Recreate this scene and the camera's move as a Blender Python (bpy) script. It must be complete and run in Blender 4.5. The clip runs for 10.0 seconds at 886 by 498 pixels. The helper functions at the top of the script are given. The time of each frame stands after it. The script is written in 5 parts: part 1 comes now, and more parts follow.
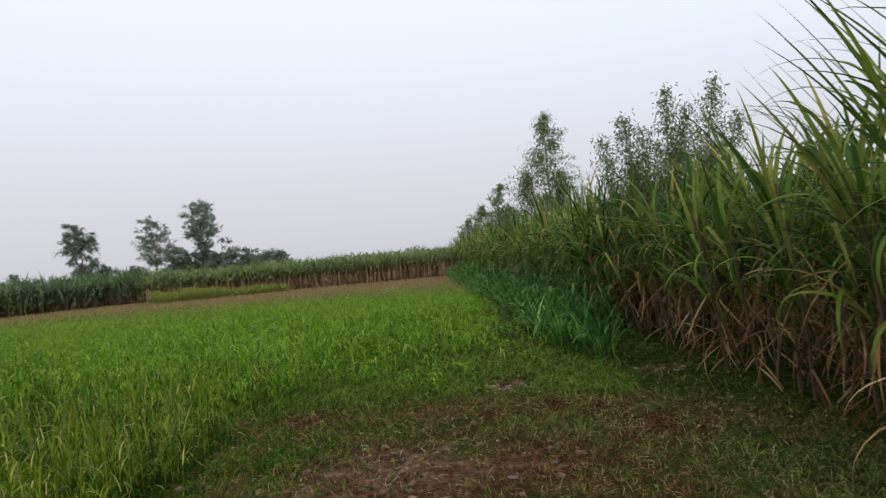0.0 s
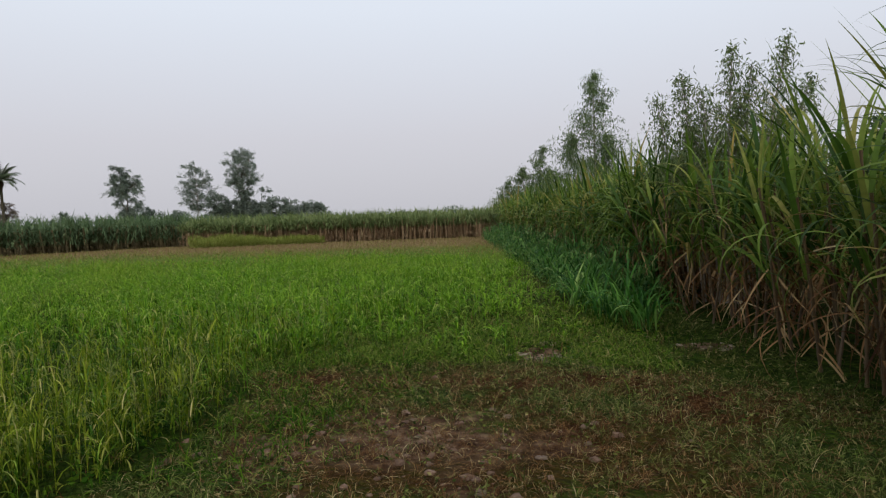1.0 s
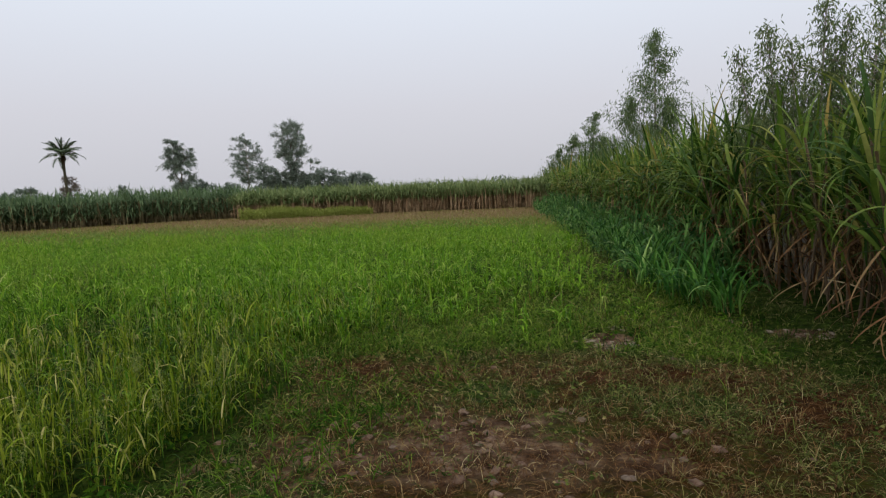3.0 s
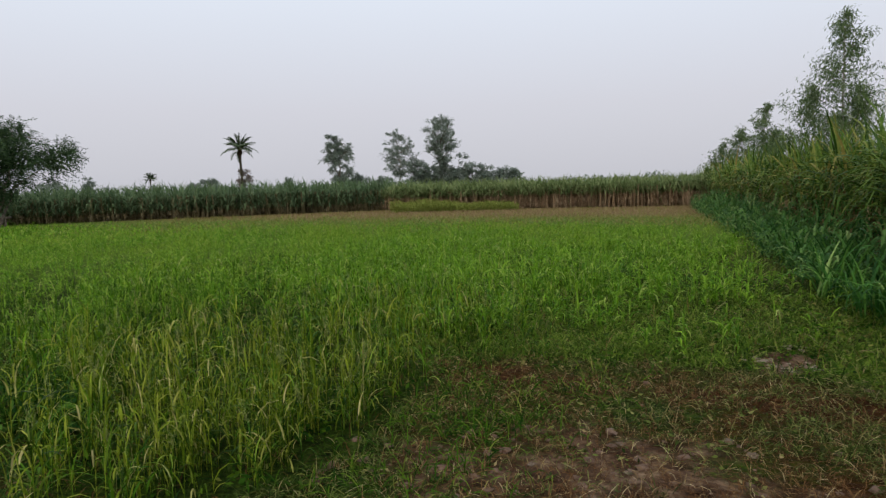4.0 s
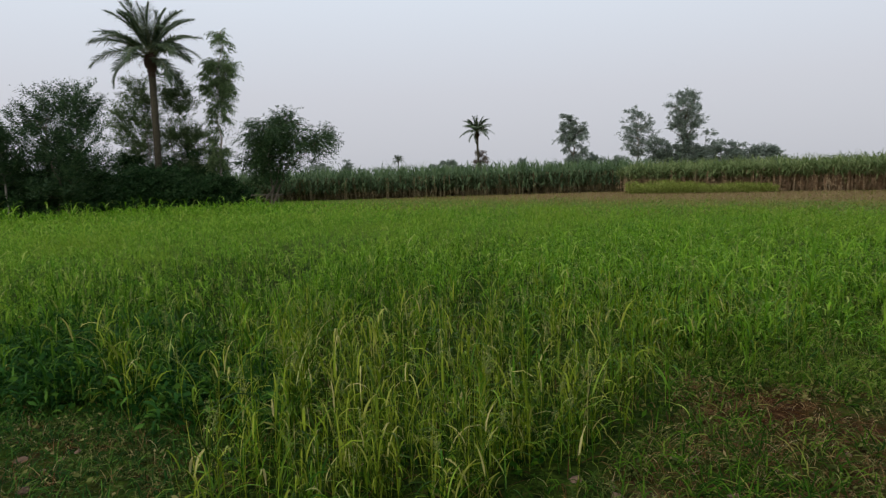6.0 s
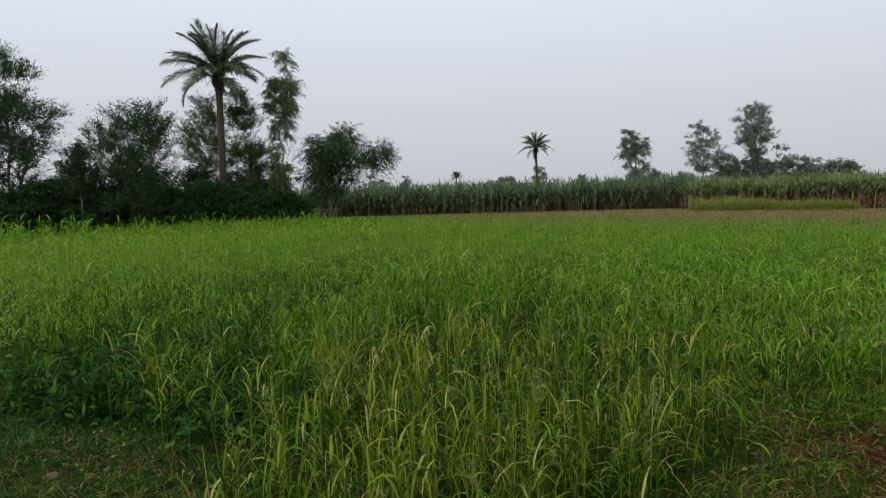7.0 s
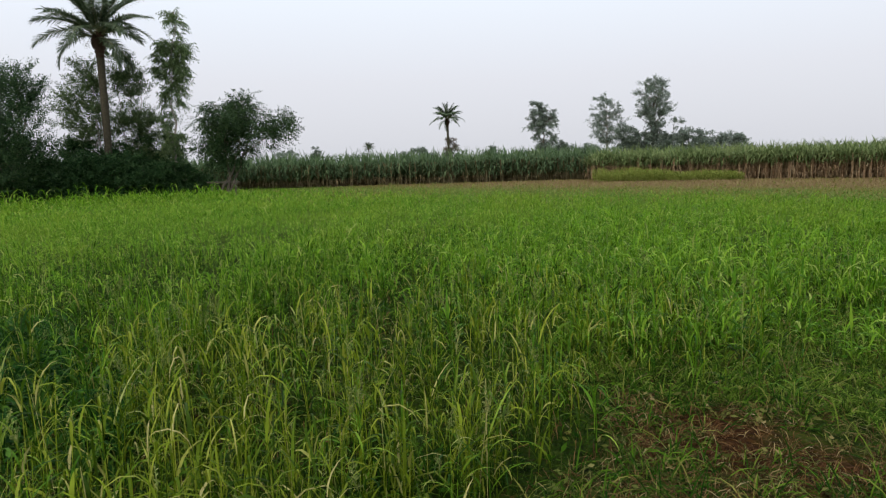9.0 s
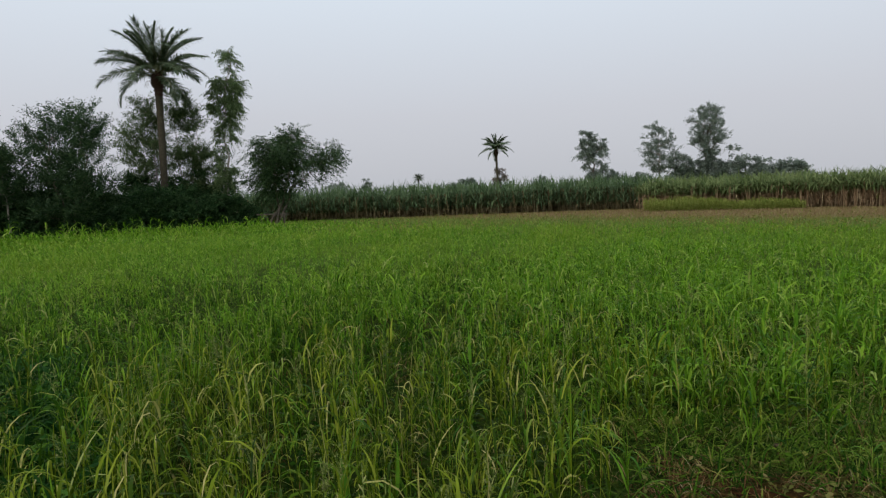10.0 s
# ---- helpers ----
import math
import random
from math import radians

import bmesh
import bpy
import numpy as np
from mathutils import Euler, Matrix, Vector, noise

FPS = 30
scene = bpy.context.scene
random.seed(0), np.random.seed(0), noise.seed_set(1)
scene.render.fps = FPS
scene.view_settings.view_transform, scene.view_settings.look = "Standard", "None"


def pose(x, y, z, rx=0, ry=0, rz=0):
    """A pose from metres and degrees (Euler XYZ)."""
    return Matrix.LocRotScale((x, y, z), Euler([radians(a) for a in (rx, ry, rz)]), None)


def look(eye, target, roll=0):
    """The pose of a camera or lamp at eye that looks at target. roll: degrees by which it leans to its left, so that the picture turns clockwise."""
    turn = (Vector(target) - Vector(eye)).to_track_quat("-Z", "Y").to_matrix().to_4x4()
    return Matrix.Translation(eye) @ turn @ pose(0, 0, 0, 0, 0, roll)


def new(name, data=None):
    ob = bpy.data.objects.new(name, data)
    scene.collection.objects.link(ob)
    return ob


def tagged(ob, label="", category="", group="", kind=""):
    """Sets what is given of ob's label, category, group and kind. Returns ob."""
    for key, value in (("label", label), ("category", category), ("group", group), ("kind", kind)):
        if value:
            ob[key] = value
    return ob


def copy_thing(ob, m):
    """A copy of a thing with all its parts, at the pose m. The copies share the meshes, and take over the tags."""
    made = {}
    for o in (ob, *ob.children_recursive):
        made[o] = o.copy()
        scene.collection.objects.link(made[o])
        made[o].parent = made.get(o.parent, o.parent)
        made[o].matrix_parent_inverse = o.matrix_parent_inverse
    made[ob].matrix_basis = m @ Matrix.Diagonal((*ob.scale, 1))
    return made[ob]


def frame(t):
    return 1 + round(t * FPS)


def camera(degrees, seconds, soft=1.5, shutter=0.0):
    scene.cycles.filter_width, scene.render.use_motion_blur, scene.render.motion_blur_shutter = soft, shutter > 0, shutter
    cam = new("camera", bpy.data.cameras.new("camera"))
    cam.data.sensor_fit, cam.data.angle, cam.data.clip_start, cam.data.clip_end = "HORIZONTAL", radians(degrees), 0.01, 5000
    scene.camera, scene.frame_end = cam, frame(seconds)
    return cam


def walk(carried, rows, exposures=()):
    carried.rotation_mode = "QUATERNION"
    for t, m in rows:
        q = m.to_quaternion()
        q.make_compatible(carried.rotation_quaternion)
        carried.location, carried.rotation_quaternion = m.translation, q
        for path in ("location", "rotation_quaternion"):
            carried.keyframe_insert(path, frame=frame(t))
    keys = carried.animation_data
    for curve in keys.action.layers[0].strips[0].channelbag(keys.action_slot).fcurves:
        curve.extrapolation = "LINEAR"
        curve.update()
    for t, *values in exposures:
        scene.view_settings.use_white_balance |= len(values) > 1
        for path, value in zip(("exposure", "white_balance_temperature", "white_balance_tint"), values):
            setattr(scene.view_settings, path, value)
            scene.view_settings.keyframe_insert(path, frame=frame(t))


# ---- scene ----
cam = camera(69.7, 10.0, soft=1.25, shutter=0.1)
PATH = [
    (0, (0.085, 0.066, 1.775), (-0.346, 2.019, 1.784), -5.1),
    (0.5, (0.078, 0.325, 1.728), (-0.643, 2.19, 1.686), -1.3),
    (1, (-0.013, 0.555, 1.724), (-0.562, 2.475, 1.616), -2.0),
    (1.5, (-0.144, 0.809, 1.723), (-0.629, 2.742, 1.562), -2.0),
    (2, (-0.209, 0.949, 1.736), (-0.844, 2.843, 1.651), -0.6),
    (2.2, (-0.225, 1.004, 1.75), (-0.9, 2.884, 1.64), -1.1),
    (3.3, (-0.393, 1.31, 1.737), (-1.101, 3.17, 1.53), -3.1),
    (3.5, (-0.44, 1.354, 1.743), (-1.225, 3.181, 1.53), -2.5),
    (4, (-0.468, 1.513, 1.747), (-1.563, 3.175, 1.552), -1.7),
    (4.5, (-0.525, 1.655, 1.721), (-1.86, 3.125, 1.487), -2.3),
    (5, (-0.746, 1.839, 1.701), (-2.193, 3.201, 1.472), -0.7),
    (5.5, (-0.892, 1.999, 1.706), (-2.371, 3.324, 1.47), -3.0),
    (6, (-1.061, 2.215, 1.718), (-2.67, 3.38, 1.485), -1.8),
    (6.2, (-1.083, 2.312, 1.694), (-2.75, 3.385, 1.428), -0.8),
    (7.3, (-1.356, 2.491, 1.644), (-3.071, 3.508, 1.479), -1.8),
    (7.5, (-1.377, 2.539, 1.627), (-3.046, 3.624, 1.426), -2.6),
    (8, (-1.415, 2.72, 1.627), (-3.124, 3.718, 1.345), -3.2),
    (8.5, (-1.367, 2.948, 1.622), (-3.033, 4.013, 1.327), -1.7),
    (9, (-1.422, 3.143, 1.647), (-2.977, 4.372, 1.374), -1.7),
    (9.5, (-1.493, 3.396, 1.61), (-3.084, 4.594, 1.43), -2.4),
    (10, (-1.627, 3.585, 1.644), (-3.281, 4.696, 1.471), -2.2),
]
walk(cam, [(t, look(eye, aim, lean)) for t, eye, aim, lean in PATH], exposures=[
    (0.0, 0.22, 6600, 10), (0.3, -0.04, 6550, 10), (0.55, -0.2, 6500, 9.5), (1.0, 0.03, 6600, 10), (2.0, 0.08, 6600, 10), (3.5, 0.1, 6550, 10), (4.5, 0.06, 6500, 9.5), (6.0, 0.03, 6480, 8),
    (7.5, 0.1, 6480, 7.5), (8.0, 0.24, 6500, 7), (8.5, 0.32, 6550, 8), (9.0, 0.36, 6550, 7.5), (9.5, -0.02, 6480, 6.5), (10.0, -0.03, 6480, 7)])

# ---- world, sun ----
SUN_ELEVATION, SUN_ROTATION = radians(38), radians(200)
world = bpy.data.worlds.new("world")
scene.world = world
world.use_nodes = True
wn, wl = world.node_tree.nodes, world.node_tree.links
sky = wn.new("ShaderNodeTexSky")
sky.sky_type, sky.sun_disc = "NISHITA", False
sky.sun_elevation, sky.sun_rotation = SUN_ELEVATION, SUN_ROTATION
sky.dust_density, sky.air_density = 4.0, 1.0
dim = wn.new("ShaderNodeVectorMath")
dim.operation = "SCALE"
dim.inputs["Scale"].default_value = 0.1
wl.new(sky.outputs[0], dim.inputs[0])
# a closed layer of thin cloud over the clear sky
coord = wn.new("ShaderNodeTexCoord")
split = wn.new("ShaderNodeSeparateXYZ")
wl.new(coord.outputs["Generated"], split.inputs[0])
cloud = wn.new("ShaderNodeValToRGB")
cloud.color_ramp.elements[0].position, cloud.color_ramp.elements[0].color = 0.0, (0.56, 0.565, 0.62, 1)
cloud.color_ramp.elements[1].position, cloud.color_ramp.elements[1].color = 0.75, (0.95, 1.0, 1.08, 1)
mid_stop = cloud.color_ramp.elements.new(0.30)
mid_stop.color = (0.76, 0.82, 0.92, 1)
low_stop = cloud.color_ramp.elements.new(0.12)
low_stop.color = (0.64, 0.645, 0.71, 1)
wl.new(split.outputs["Z"], cloud.inputs[0])
veil = wn.new("ShaderNodeMix")
veil.data_type = "RGBA"
veil.inputs[0].default_value = 0.93
wl.new(dim.outputs[0], veil.inputs[6])
wl.new(cloud.outputs[0], veil.inputs[7])
wl.new(veil.outputs[2], wn["Background"].inputs[0])
wn["Background"].inputs[1].default_value = 1.0

sun = new("sun", bpy.data.lights.new("sun", "SUN"))
sun.data.energy, sun.data.angle, sun.data.color = 1.4, radians(30), (1.0, 0.95, 0.88)
sun.matrix_world = look((20, -45, 40), (0, 0, 0))

# ---- materials ----


def nodes_of(name):
    m = bpy.data.materials.new(name)
    m.use_nodes = True
    return m, m.node_tree.nodes, m.node_tree.links


def ramp(n, stops):
    r = n.new("ShaderNodeValToRGB")
    e = r.color_ramp.elements
    e[0].position, e[0].color = stops[0][0], (*stops[0][1], 1)
    e[1].position, e[1].color = stops[-1][0], (*stops[-1][1], 1)
    for p, c in stops[1:-1]:
        k = e.new(p)
        k.color = (*c, 1)
    return r


def noise_tex(n, l, scale, detail=4, coords=None, rough=0.55):
    t = n.new("ShaderNodeTexNoise")
    t.inputs["Scale"].default_value, t.inputs["Detail"].default_value = scale, detail
    t.inputs["Roughness"].default_value = rough
    if coords:
        l.new(coords, t.inputs["Vector"])
    return t


def mix_rgb(n, l, fac, a, b, blend="MIX"):
    x = n.new("ShaderNodeMix")
    x.data_type, x.blend_type = "RGBA", blend
    if isinstance(fac, (int, float)):
        x.inputs[0].default_value = fac
    else:
        l.new(fac, x.inputs[0])
    for s, v in ((6, a), (7, b)):
        if isinstance(v, tuple):
            x.inputs[s].default_value = (*v, 1)
        else:
            l.new(v, x.inputs[s])
    return x.outputs[2]


def leaf_material(name, stops, loose=False, rough=0.5, thin=0.35, blotch=0.35, patchy=0.0, patch_tint=(0.2, 0.16, 0.05), gloss=0.15):
    """Blade or leaf: colour by piece, mottled along the blade, some light passing through."""
    m, n, l = nodes_of(name)
    if loose:
        pick = n.new("ShaderNodeObjectInfo").outputs["Random"]
    else:
        pick = n.new("ShaderNodeNewGeometry").outputs["Random Per Island"]
    r = ramp(n, stops)
    l.new(pick, r.inputs[0])
    geo = n.new("ShaderNodeNewGeometry")
    mott = noise_tex(n, l, 9.0, 3, geo.outputs["Position"])
    shade = ramp(n, [(0.3, (1 - blotch,) * 3), (0.7, (1.0 + 0.0,) * 3)])
    l.new(mott.outputs["Fac"], shade.inputs[0])
    col = mix_rgb(n, l, 1.0, r.outputs[0], shade.outputs[0], "MULTIPLY")
    if patchy:
        big = noise_tex(n, l, 0.35, 3, geo.outputs["Position"])
        lim = n.new("ShaderNodeMapRange")
        lim.inputs["From Min"].default_value, lim.inputs["From Max"].default_value = 0.42, 0.66
        lim.inputs["To Max"].default_value = patchy
        l.new(big.outputs["Fac"], lim.inputs["Value"])
        col = mix_rgb(n, l, lim.outputs[0], col, patch_tint)
    b = n["Principled BSDF"]
    b.inputs["Roughness"].default_value = rough
    b.inputs["Specular IOR Level"].default_value = gloss
    l.new(col, b.inputs["Base Color"])
    t = n.new("ShaderNodeBsdfTranslucent")
    l.new(col, t.inputs["Color"])
    x = n.new("ShaderNodeMixShader")
    x.inputs[0].default_value = thin
    l.new(b.outputs[0], x.inputs[1])
    l.new(t.outputs[0], x.inputs[2])
    l.new(x.outputs[0], n["Material Output"].inputs["Surface"])
    return m


def rough_material(name, stops, scale=6.0, bump=0.5, rough=0.9, stretch=(1, 1, 1), fine=40.0):
    """Bark, wood, clay: noise at two scales, with relief."""
    m, n, l = nodes_of(name)
    tc = n.new("ShaderNodeTexCoord")
    mp = n.new("ShaderNodeMapping")
    mp.inputs["Scale"].default_value = stretch
    l.new(tc.outputs["Object"], mp.inputs[0])
    a = noise_tex(n, l, scale, 5, mp.outputs[0])
    f = noise_tex(n, l, fine, 4, mp.outputs[0])
    mixed = n.new("ShaderNodeMath")
    mixed.operation = "MULTIPLY_ADD"
    mixed.inputs[1].default_value = 0.6
    l.new(a.outputs["Fac"], mixed.inputs[0])
    half = n.new("ShaderNodeMath")
    half.operation = "MULTIPLY"
    half.inputs[1].default_value = 0.4
    l.new(f.outputs["Fac"], half.inputs[0])
    l.new(half.outputs[0], mixed.inputs[2])
    r = ramp(n, stops)
    l.new(mixed.outputs[0], r.inputs[0])
    b = n["Principled BSDF"]
    b.inputs["Roughness"].default_value = rough
    l.new(r.outputs[0], b.inputs["Base Color"])
    bp = n.new("ShaderNodeBump")
    bp.inputs["Strength"].default_value, bp.inputs["Distance"].default_value = bump, 0.02
    l.new(mixed.outputs[0], bp.inputs["Height"])
    l.new(bp.outputs[0], b.inputs["Normal"])
    return m


def ground_material():
    """Field soil: pale crumbly clay where it lies bare, reddish trampled straw, dark green undergrowth elsewhere."""
    m, n, l = nodes_of("field_ground")
    tc = n.new("ShaderNodeNewGeometry").outputs["Position"]
    clay_n = noise_tex(n, l, 5.0, 6, tc, 0.65)
    clay = ramp(n, [(0.34, (0.022, 0.011, 0.006)), (0.5, (0.085, 0.05, 0.03)), (0.72, (0.24, 0.165, 0.105))])
    l.new(clay_n.outputs["Fac"], clay.inputs[0])
    straw_n = noise_tex(n, l, 14.0, 6, tc, 0.7)
    straw = ramp(n, [(0.3, (0.014, 0.006, 0.003)), (0.55, (0.045, 0.02, 0.007)), (0.75, (0.11, 0.055, 0.02))])
    l.new(straw_n.outputs["Fac"], straw.inputs[0])
    green_n = noise_tex(n, l, 8.0, 6, tc, 0.7)
    green = ramp(n, [(0.35, (0.008, 0.014, 0.003)), (0.55, (0.03, 0.052, 0.007)), (0.75, (0.08, 0.11, 0.018))])
    l.new(green_n.outputs["Fac"], green.inputs[0])
    bare = n.new("ShaderNodeAttribute")
    bare.attribute_name = "bare"
    dry = n.new("ShaderNodeAttribute")
    dry.attribute_name = "dry"
    big = noise_tex(n, l, 1.3, 4, tc, 0.6)

    def gate(attr, soft):
        s = n.new("ShaderNodeMath")
        s.operation = "ADD"
        l.new(attr.outputs["Fac"], s.inputs[0])
        l.new(big.outputs["Fac"], s.inputs[1])
        g = n.new("ShaderNodeMapRange")
        g.inputs["From Min"].default_value, g.inputs["From Max"].default_value = 1.0 - soft, 1.0 + soft
        l.new(s.outputs[0], g.inputs["Value"])
        return g.outputs[0]

    col = mix_rgb(n, l, gate(dry, 0.18), green.outputs[0], straw.outputs[0])
    # lighter green mixed in with distance, against dark gaps between the far blades
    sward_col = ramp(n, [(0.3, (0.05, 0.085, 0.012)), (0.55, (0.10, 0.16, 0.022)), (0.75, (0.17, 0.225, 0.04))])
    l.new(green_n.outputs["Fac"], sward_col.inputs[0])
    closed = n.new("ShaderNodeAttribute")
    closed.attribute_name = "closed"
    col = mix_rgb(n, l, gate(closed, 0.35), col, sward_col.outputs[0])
    tan = ramp(n, [(0.3, (0.09, 0.06, 0.024)), (0.55, (0.165, 0.115, 0.05)), (0.75, (0.25, 0.185, 0.09))])
    l.new(straw_n.outputs["Fac"], tan.inputs[0])
    stub = n.new("ShaderNodeAttribute")
    stub.attribute_name = "stubbled"
    col = mix_rgb(n, l, gate(stub, 0.2), col, tan.outputs[0])
    col = mix_rgb(n, l, gate(bare, 0.10), col, clay.outputs[0])
    b = n["Principled BSDF"]
    b.inputs["Roughness"].default_value = 0.95
    b.inputs["Specular IOR Level"].default_value = 0.03
    l.new(col, b.inputs["Base Color"])
    bp = n.new("ShaderNodeBump")
    crumb = n.new("ShaderNodeTexVoronoi")
    crumb.inputs["Scale"].default_value = 21.0
    l.new(tc, crumb.inputs["Vector"])
    rise = n.new("ShaderNodeMath")
    rise.operation = "SUBTRACT"
    l.new(clay_n.outputs["Fac"], rise.inputs[0])
    l.new(crumb.outputs["Distance"], rise.inputs[1])
    bp.inputs["Strength"].default_value, bp.inputs["Distance"].default_value = 1.0, 0.05
    l.new(rise.outputs[0], bp.inputs["Height"])
    l.new(bp.outputs[0], b.inputs["Normal"])
    return m


M_GROUND = ground_material()
CANE_GREEN = [(0.0, (0.018, 0.05, 0.008)), (0.3, (0.066, 0.137, 0.018)), (0.7, (0.16, 0.245, 0.036)), (0.93, (0.27, 0.29, 0.065)), (1.0, (0.38, 0.28, 0.08))]
CANE_DRY = [(0.0, (0.05, 0.022, 0.010)), (0.35, (0.17, 0.08, 0.032)), (0.7, (0.34, 0.19, 0.08)), (0.9, (0.48, 0.33, 0.16)), (1.0, (0.55, 0.43, 0.24))]
M_CANE_LEAF = leaf_material("cane_leaf", CANE_GREEN, rough=0.5, gloss=0.12)
M_CANE_LEAF_LOOSE = leaf_material("cane_leaf_near", CANE_GREEN, loose=True, rough=0.5, gloss=0.12)
M_CANE_DRY = leaf_material("cane_dry_leaf", CANE_DRY, rough=0.75, thin=0.2)
M_CANE_DRY_LOOSE = leaf_material("cane_dry_leaf_near", CANE_DRY, loose=True, rough=0.75, thin=0.2)
# far cane: yellowing and dark green, both lightened and greyed as painted haze
M_HAZED_CANE = leaf_material("hazed_yellowing_cane_leaf", [(0.0, (0.14, 0.2, 0.075)), (0.5, (0.21, 0.275, 0.105)), (1.0, (0.3, 0.35, 0.15))], rough=0.65, thin=0.45, gloss=0.06)
M_HAZED_DARKCANE = leaf_material("hazed_dark_cane_leaf", [(0.0, (0.085, 0.145, 0.07)), (0.6, (0.14, 0.21, 0.1)), (1.0, (0.2, 0.27, 0.13))], rough=0.6, thin=0.4, gloss=0.06)
# brown cane feet, paled along with the hazed leaves above
M_FAR_DRY = leaf_material("far_cane_dry_leaf", [(0.0, (0.24, 0.15, 0.085)), (0.5, (0.38, 0.25, 0.145)), (1.0, (0.55, 0.42, 0.26))], rough=0.75, thin=0.25)
M_DARK_DRY = leaf_material("dark_cane_dry_leaf", [(0.0, (0.07, 0.06, 0.03)), (0.5, (0.16, 0.13, 0.065)), (1.0, (0.32, 0.26, 0.14))], rough=0.75, thin=0.25)
# far grass: olive green, with a little haze greyed into the colour
M_HAZED_GREEN = leaf_material("hazed_green_grass", [(0.0, (0.115, 0.19, 0.045)), (0.5, (0.19, 0.27, 0.065)), (1.0, (0.29, 0.34, 0.11))], rough=0.7, gloss=0.04, thin=0.45, patchy=0.6, patch_tint=(0.25, 0.25, 0.08))
M_STALK = rough_material("cane_stalk", [(0.3, (0.04, 0.022, 0.010)), (0.55, (0.10, 0.06, 0.025)), (0.75, (0.17, 0.13, 0.055))], 8, 0.3, 0.6, (3, 3, 0.6))
GRASS = [(0.0, (0.010, 0.05, 0.004)), (0.35, (0.052, 0.16, 0.008)), (0.7, (0.165, 0.335, 0.016)), (0.92, (0.31, 0.45, 0.05)), (1.0, (0.48, 0.48, 0.18))]
M_GRASS = leaf_material("fodder_grass", GRASS, rough=0.5, thin=0.36, gloss=0.06, patchy=0.3, patch_tint=(0.12, 0.2, 0.01))
M_RIPE = leaf_material("ripening_grass", [(0.0, (0.016, 0.042, 0.003)), (0.35, (0.08, 0.145, 0.008)), (0.7, (0.22, 0.295, 0.018)), (0.9, (0.34, 0.38, 0.045)), (1.0, (0.55, 0.48, 0.2))], rough=0.4, thin=0.34, gloss=0.08)
M_LEAFY = leaf_material("leafy_fodder", [(0.0, (0.055, 0.15, 0.008)), (0.5, (0.145, 0.32, 0.016)), (0.9, (0.28, 0.46, 0.04)), (1.0, (0.42, 0.5, 0.14))], rough=0.55, thin=0.4, gloss=0.08)
# very dark green, deepening the gaps between the fodder stems
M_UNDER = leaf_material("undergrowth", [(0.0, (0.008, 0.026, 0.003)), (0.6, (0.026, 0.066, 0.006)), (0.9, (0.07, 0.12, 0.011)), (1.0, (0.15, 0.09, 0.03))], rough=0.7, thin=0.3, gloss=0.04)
M_UNDER2 = leaf_material("headland_grass", [(0.0, (0.010, 0.04, 0.004)), (0.5, (0.042, 0.115, 0.008)), (0.85, (0.12, 0.22, 0.016)), (1.0, (0.28, 0.26, 0.07))], rough=0.65, thin=0.35, gloss=0.04)
M_DARKWEED = leaf_material("dark_weed", [(0.0, (0.009, 0.04, 0.007)), (0.6, (0.027, 0.092, 0.014)), (1.0, (0.11, 0.23, 0.03))], rough=0.6, thin=0.3, gloss=0.05)
M_HEADLAND = leaf_material("open_headland_grass", [(0.0, (0.03, 0.075, 0.008)), (0.45, (0.1, 0.18, 0.018)), (0.85, (0.2, 0.3, 0.035)), (1.0, (0.32, 0.3, 0.1))], rough=0.6, thin=0.35, gloss=0.05)
M_GRASS_LOOSE = leaf_material("fodder_grass_near", GRASS, loose=True, rough=0.4, thin=0.4, gloss=0.18)
M_SORGHUM = leaf_material("sorghum_leaf", [(0.0, (0.06, 0.17, 0.014)), (0.5, (0.14, 0.31, 0.022)), (0.85, (0.27, 0.44, 0.04)), (1.0, (0.42, 0.48, 0.1))], loose=True, rough=0.45, thin=0.38, gloss=0.15)
M_MIDGRASS = leaf_material("field_grass", [(0.0, (0.06, 0.165, 0.014)), (0.5, (0.16, 0.335, 0.026)), (0.9, (0.28, 0.45, 0.05)), (1.0, (0.42, 0.49, 0.13))], rough=0.6, thin=0.45, gloss=0.05, patchy=0.45, patch_tint=(0.22, 0.29, 0.03))
M_FARGRASS = leaf_material("far_grass", [(0.0, (0.12, 0.165, 0.02)), (0.6, (0.2, 0.23, 0.035)), (1.0, (0.28, 0.26, 0.07))], rough=0.6, thin=0.45, patchy=0.5, patch_tint=(0.29, 0.215, 0.09))
M_STUBBLE = leaf_material("stubble", [(0.0, (0.2, 0.14, 0.06)), (0.6, (0.3, 0.22, 0.11)), (1.0, (0.38, 0.3, 0.16))], rough=0.8, thin=0.15)
M_TURF = leaf_material("turf", [(0.0, (0.014, 0.032, 0.007)), (0.4, (0.055, 0.095, 0.018)), (0.75, (0.145, 0.19, 0.042)), (0.9, (0.25, 0.25, 0.085)), (1.0, (0.4, 0.31, 0.15))], rough=0.6, thin=0.28, patchy=0.35, patch_tint=(0.15, 0.095, 0.03), gloss=0.05)
M_STRAW = leaf_material("straw", [(0.0, (0.05, 0.02, 0.007)), (0.5, (0.13, 0.06, 0.02)), (0.85, (0.22, 0.135, 0.05)), (0.95, (0.34, 0.26, 0.12)), (1.0, (0.48, 0.4, 0.23))], rough=0.8, thin=0.1)
M_LUSH = leaf_material("lush_blade", [(0.0, (0.014, 0.065, 0.014)), (0.5, (0.055, 0.175, 0.026)), (0.9, (0.14, 0.3, 0.05)), (1.0, (0.34, 0.48, 0.15))], loose=True, rough=0.45, gloss=0.09)
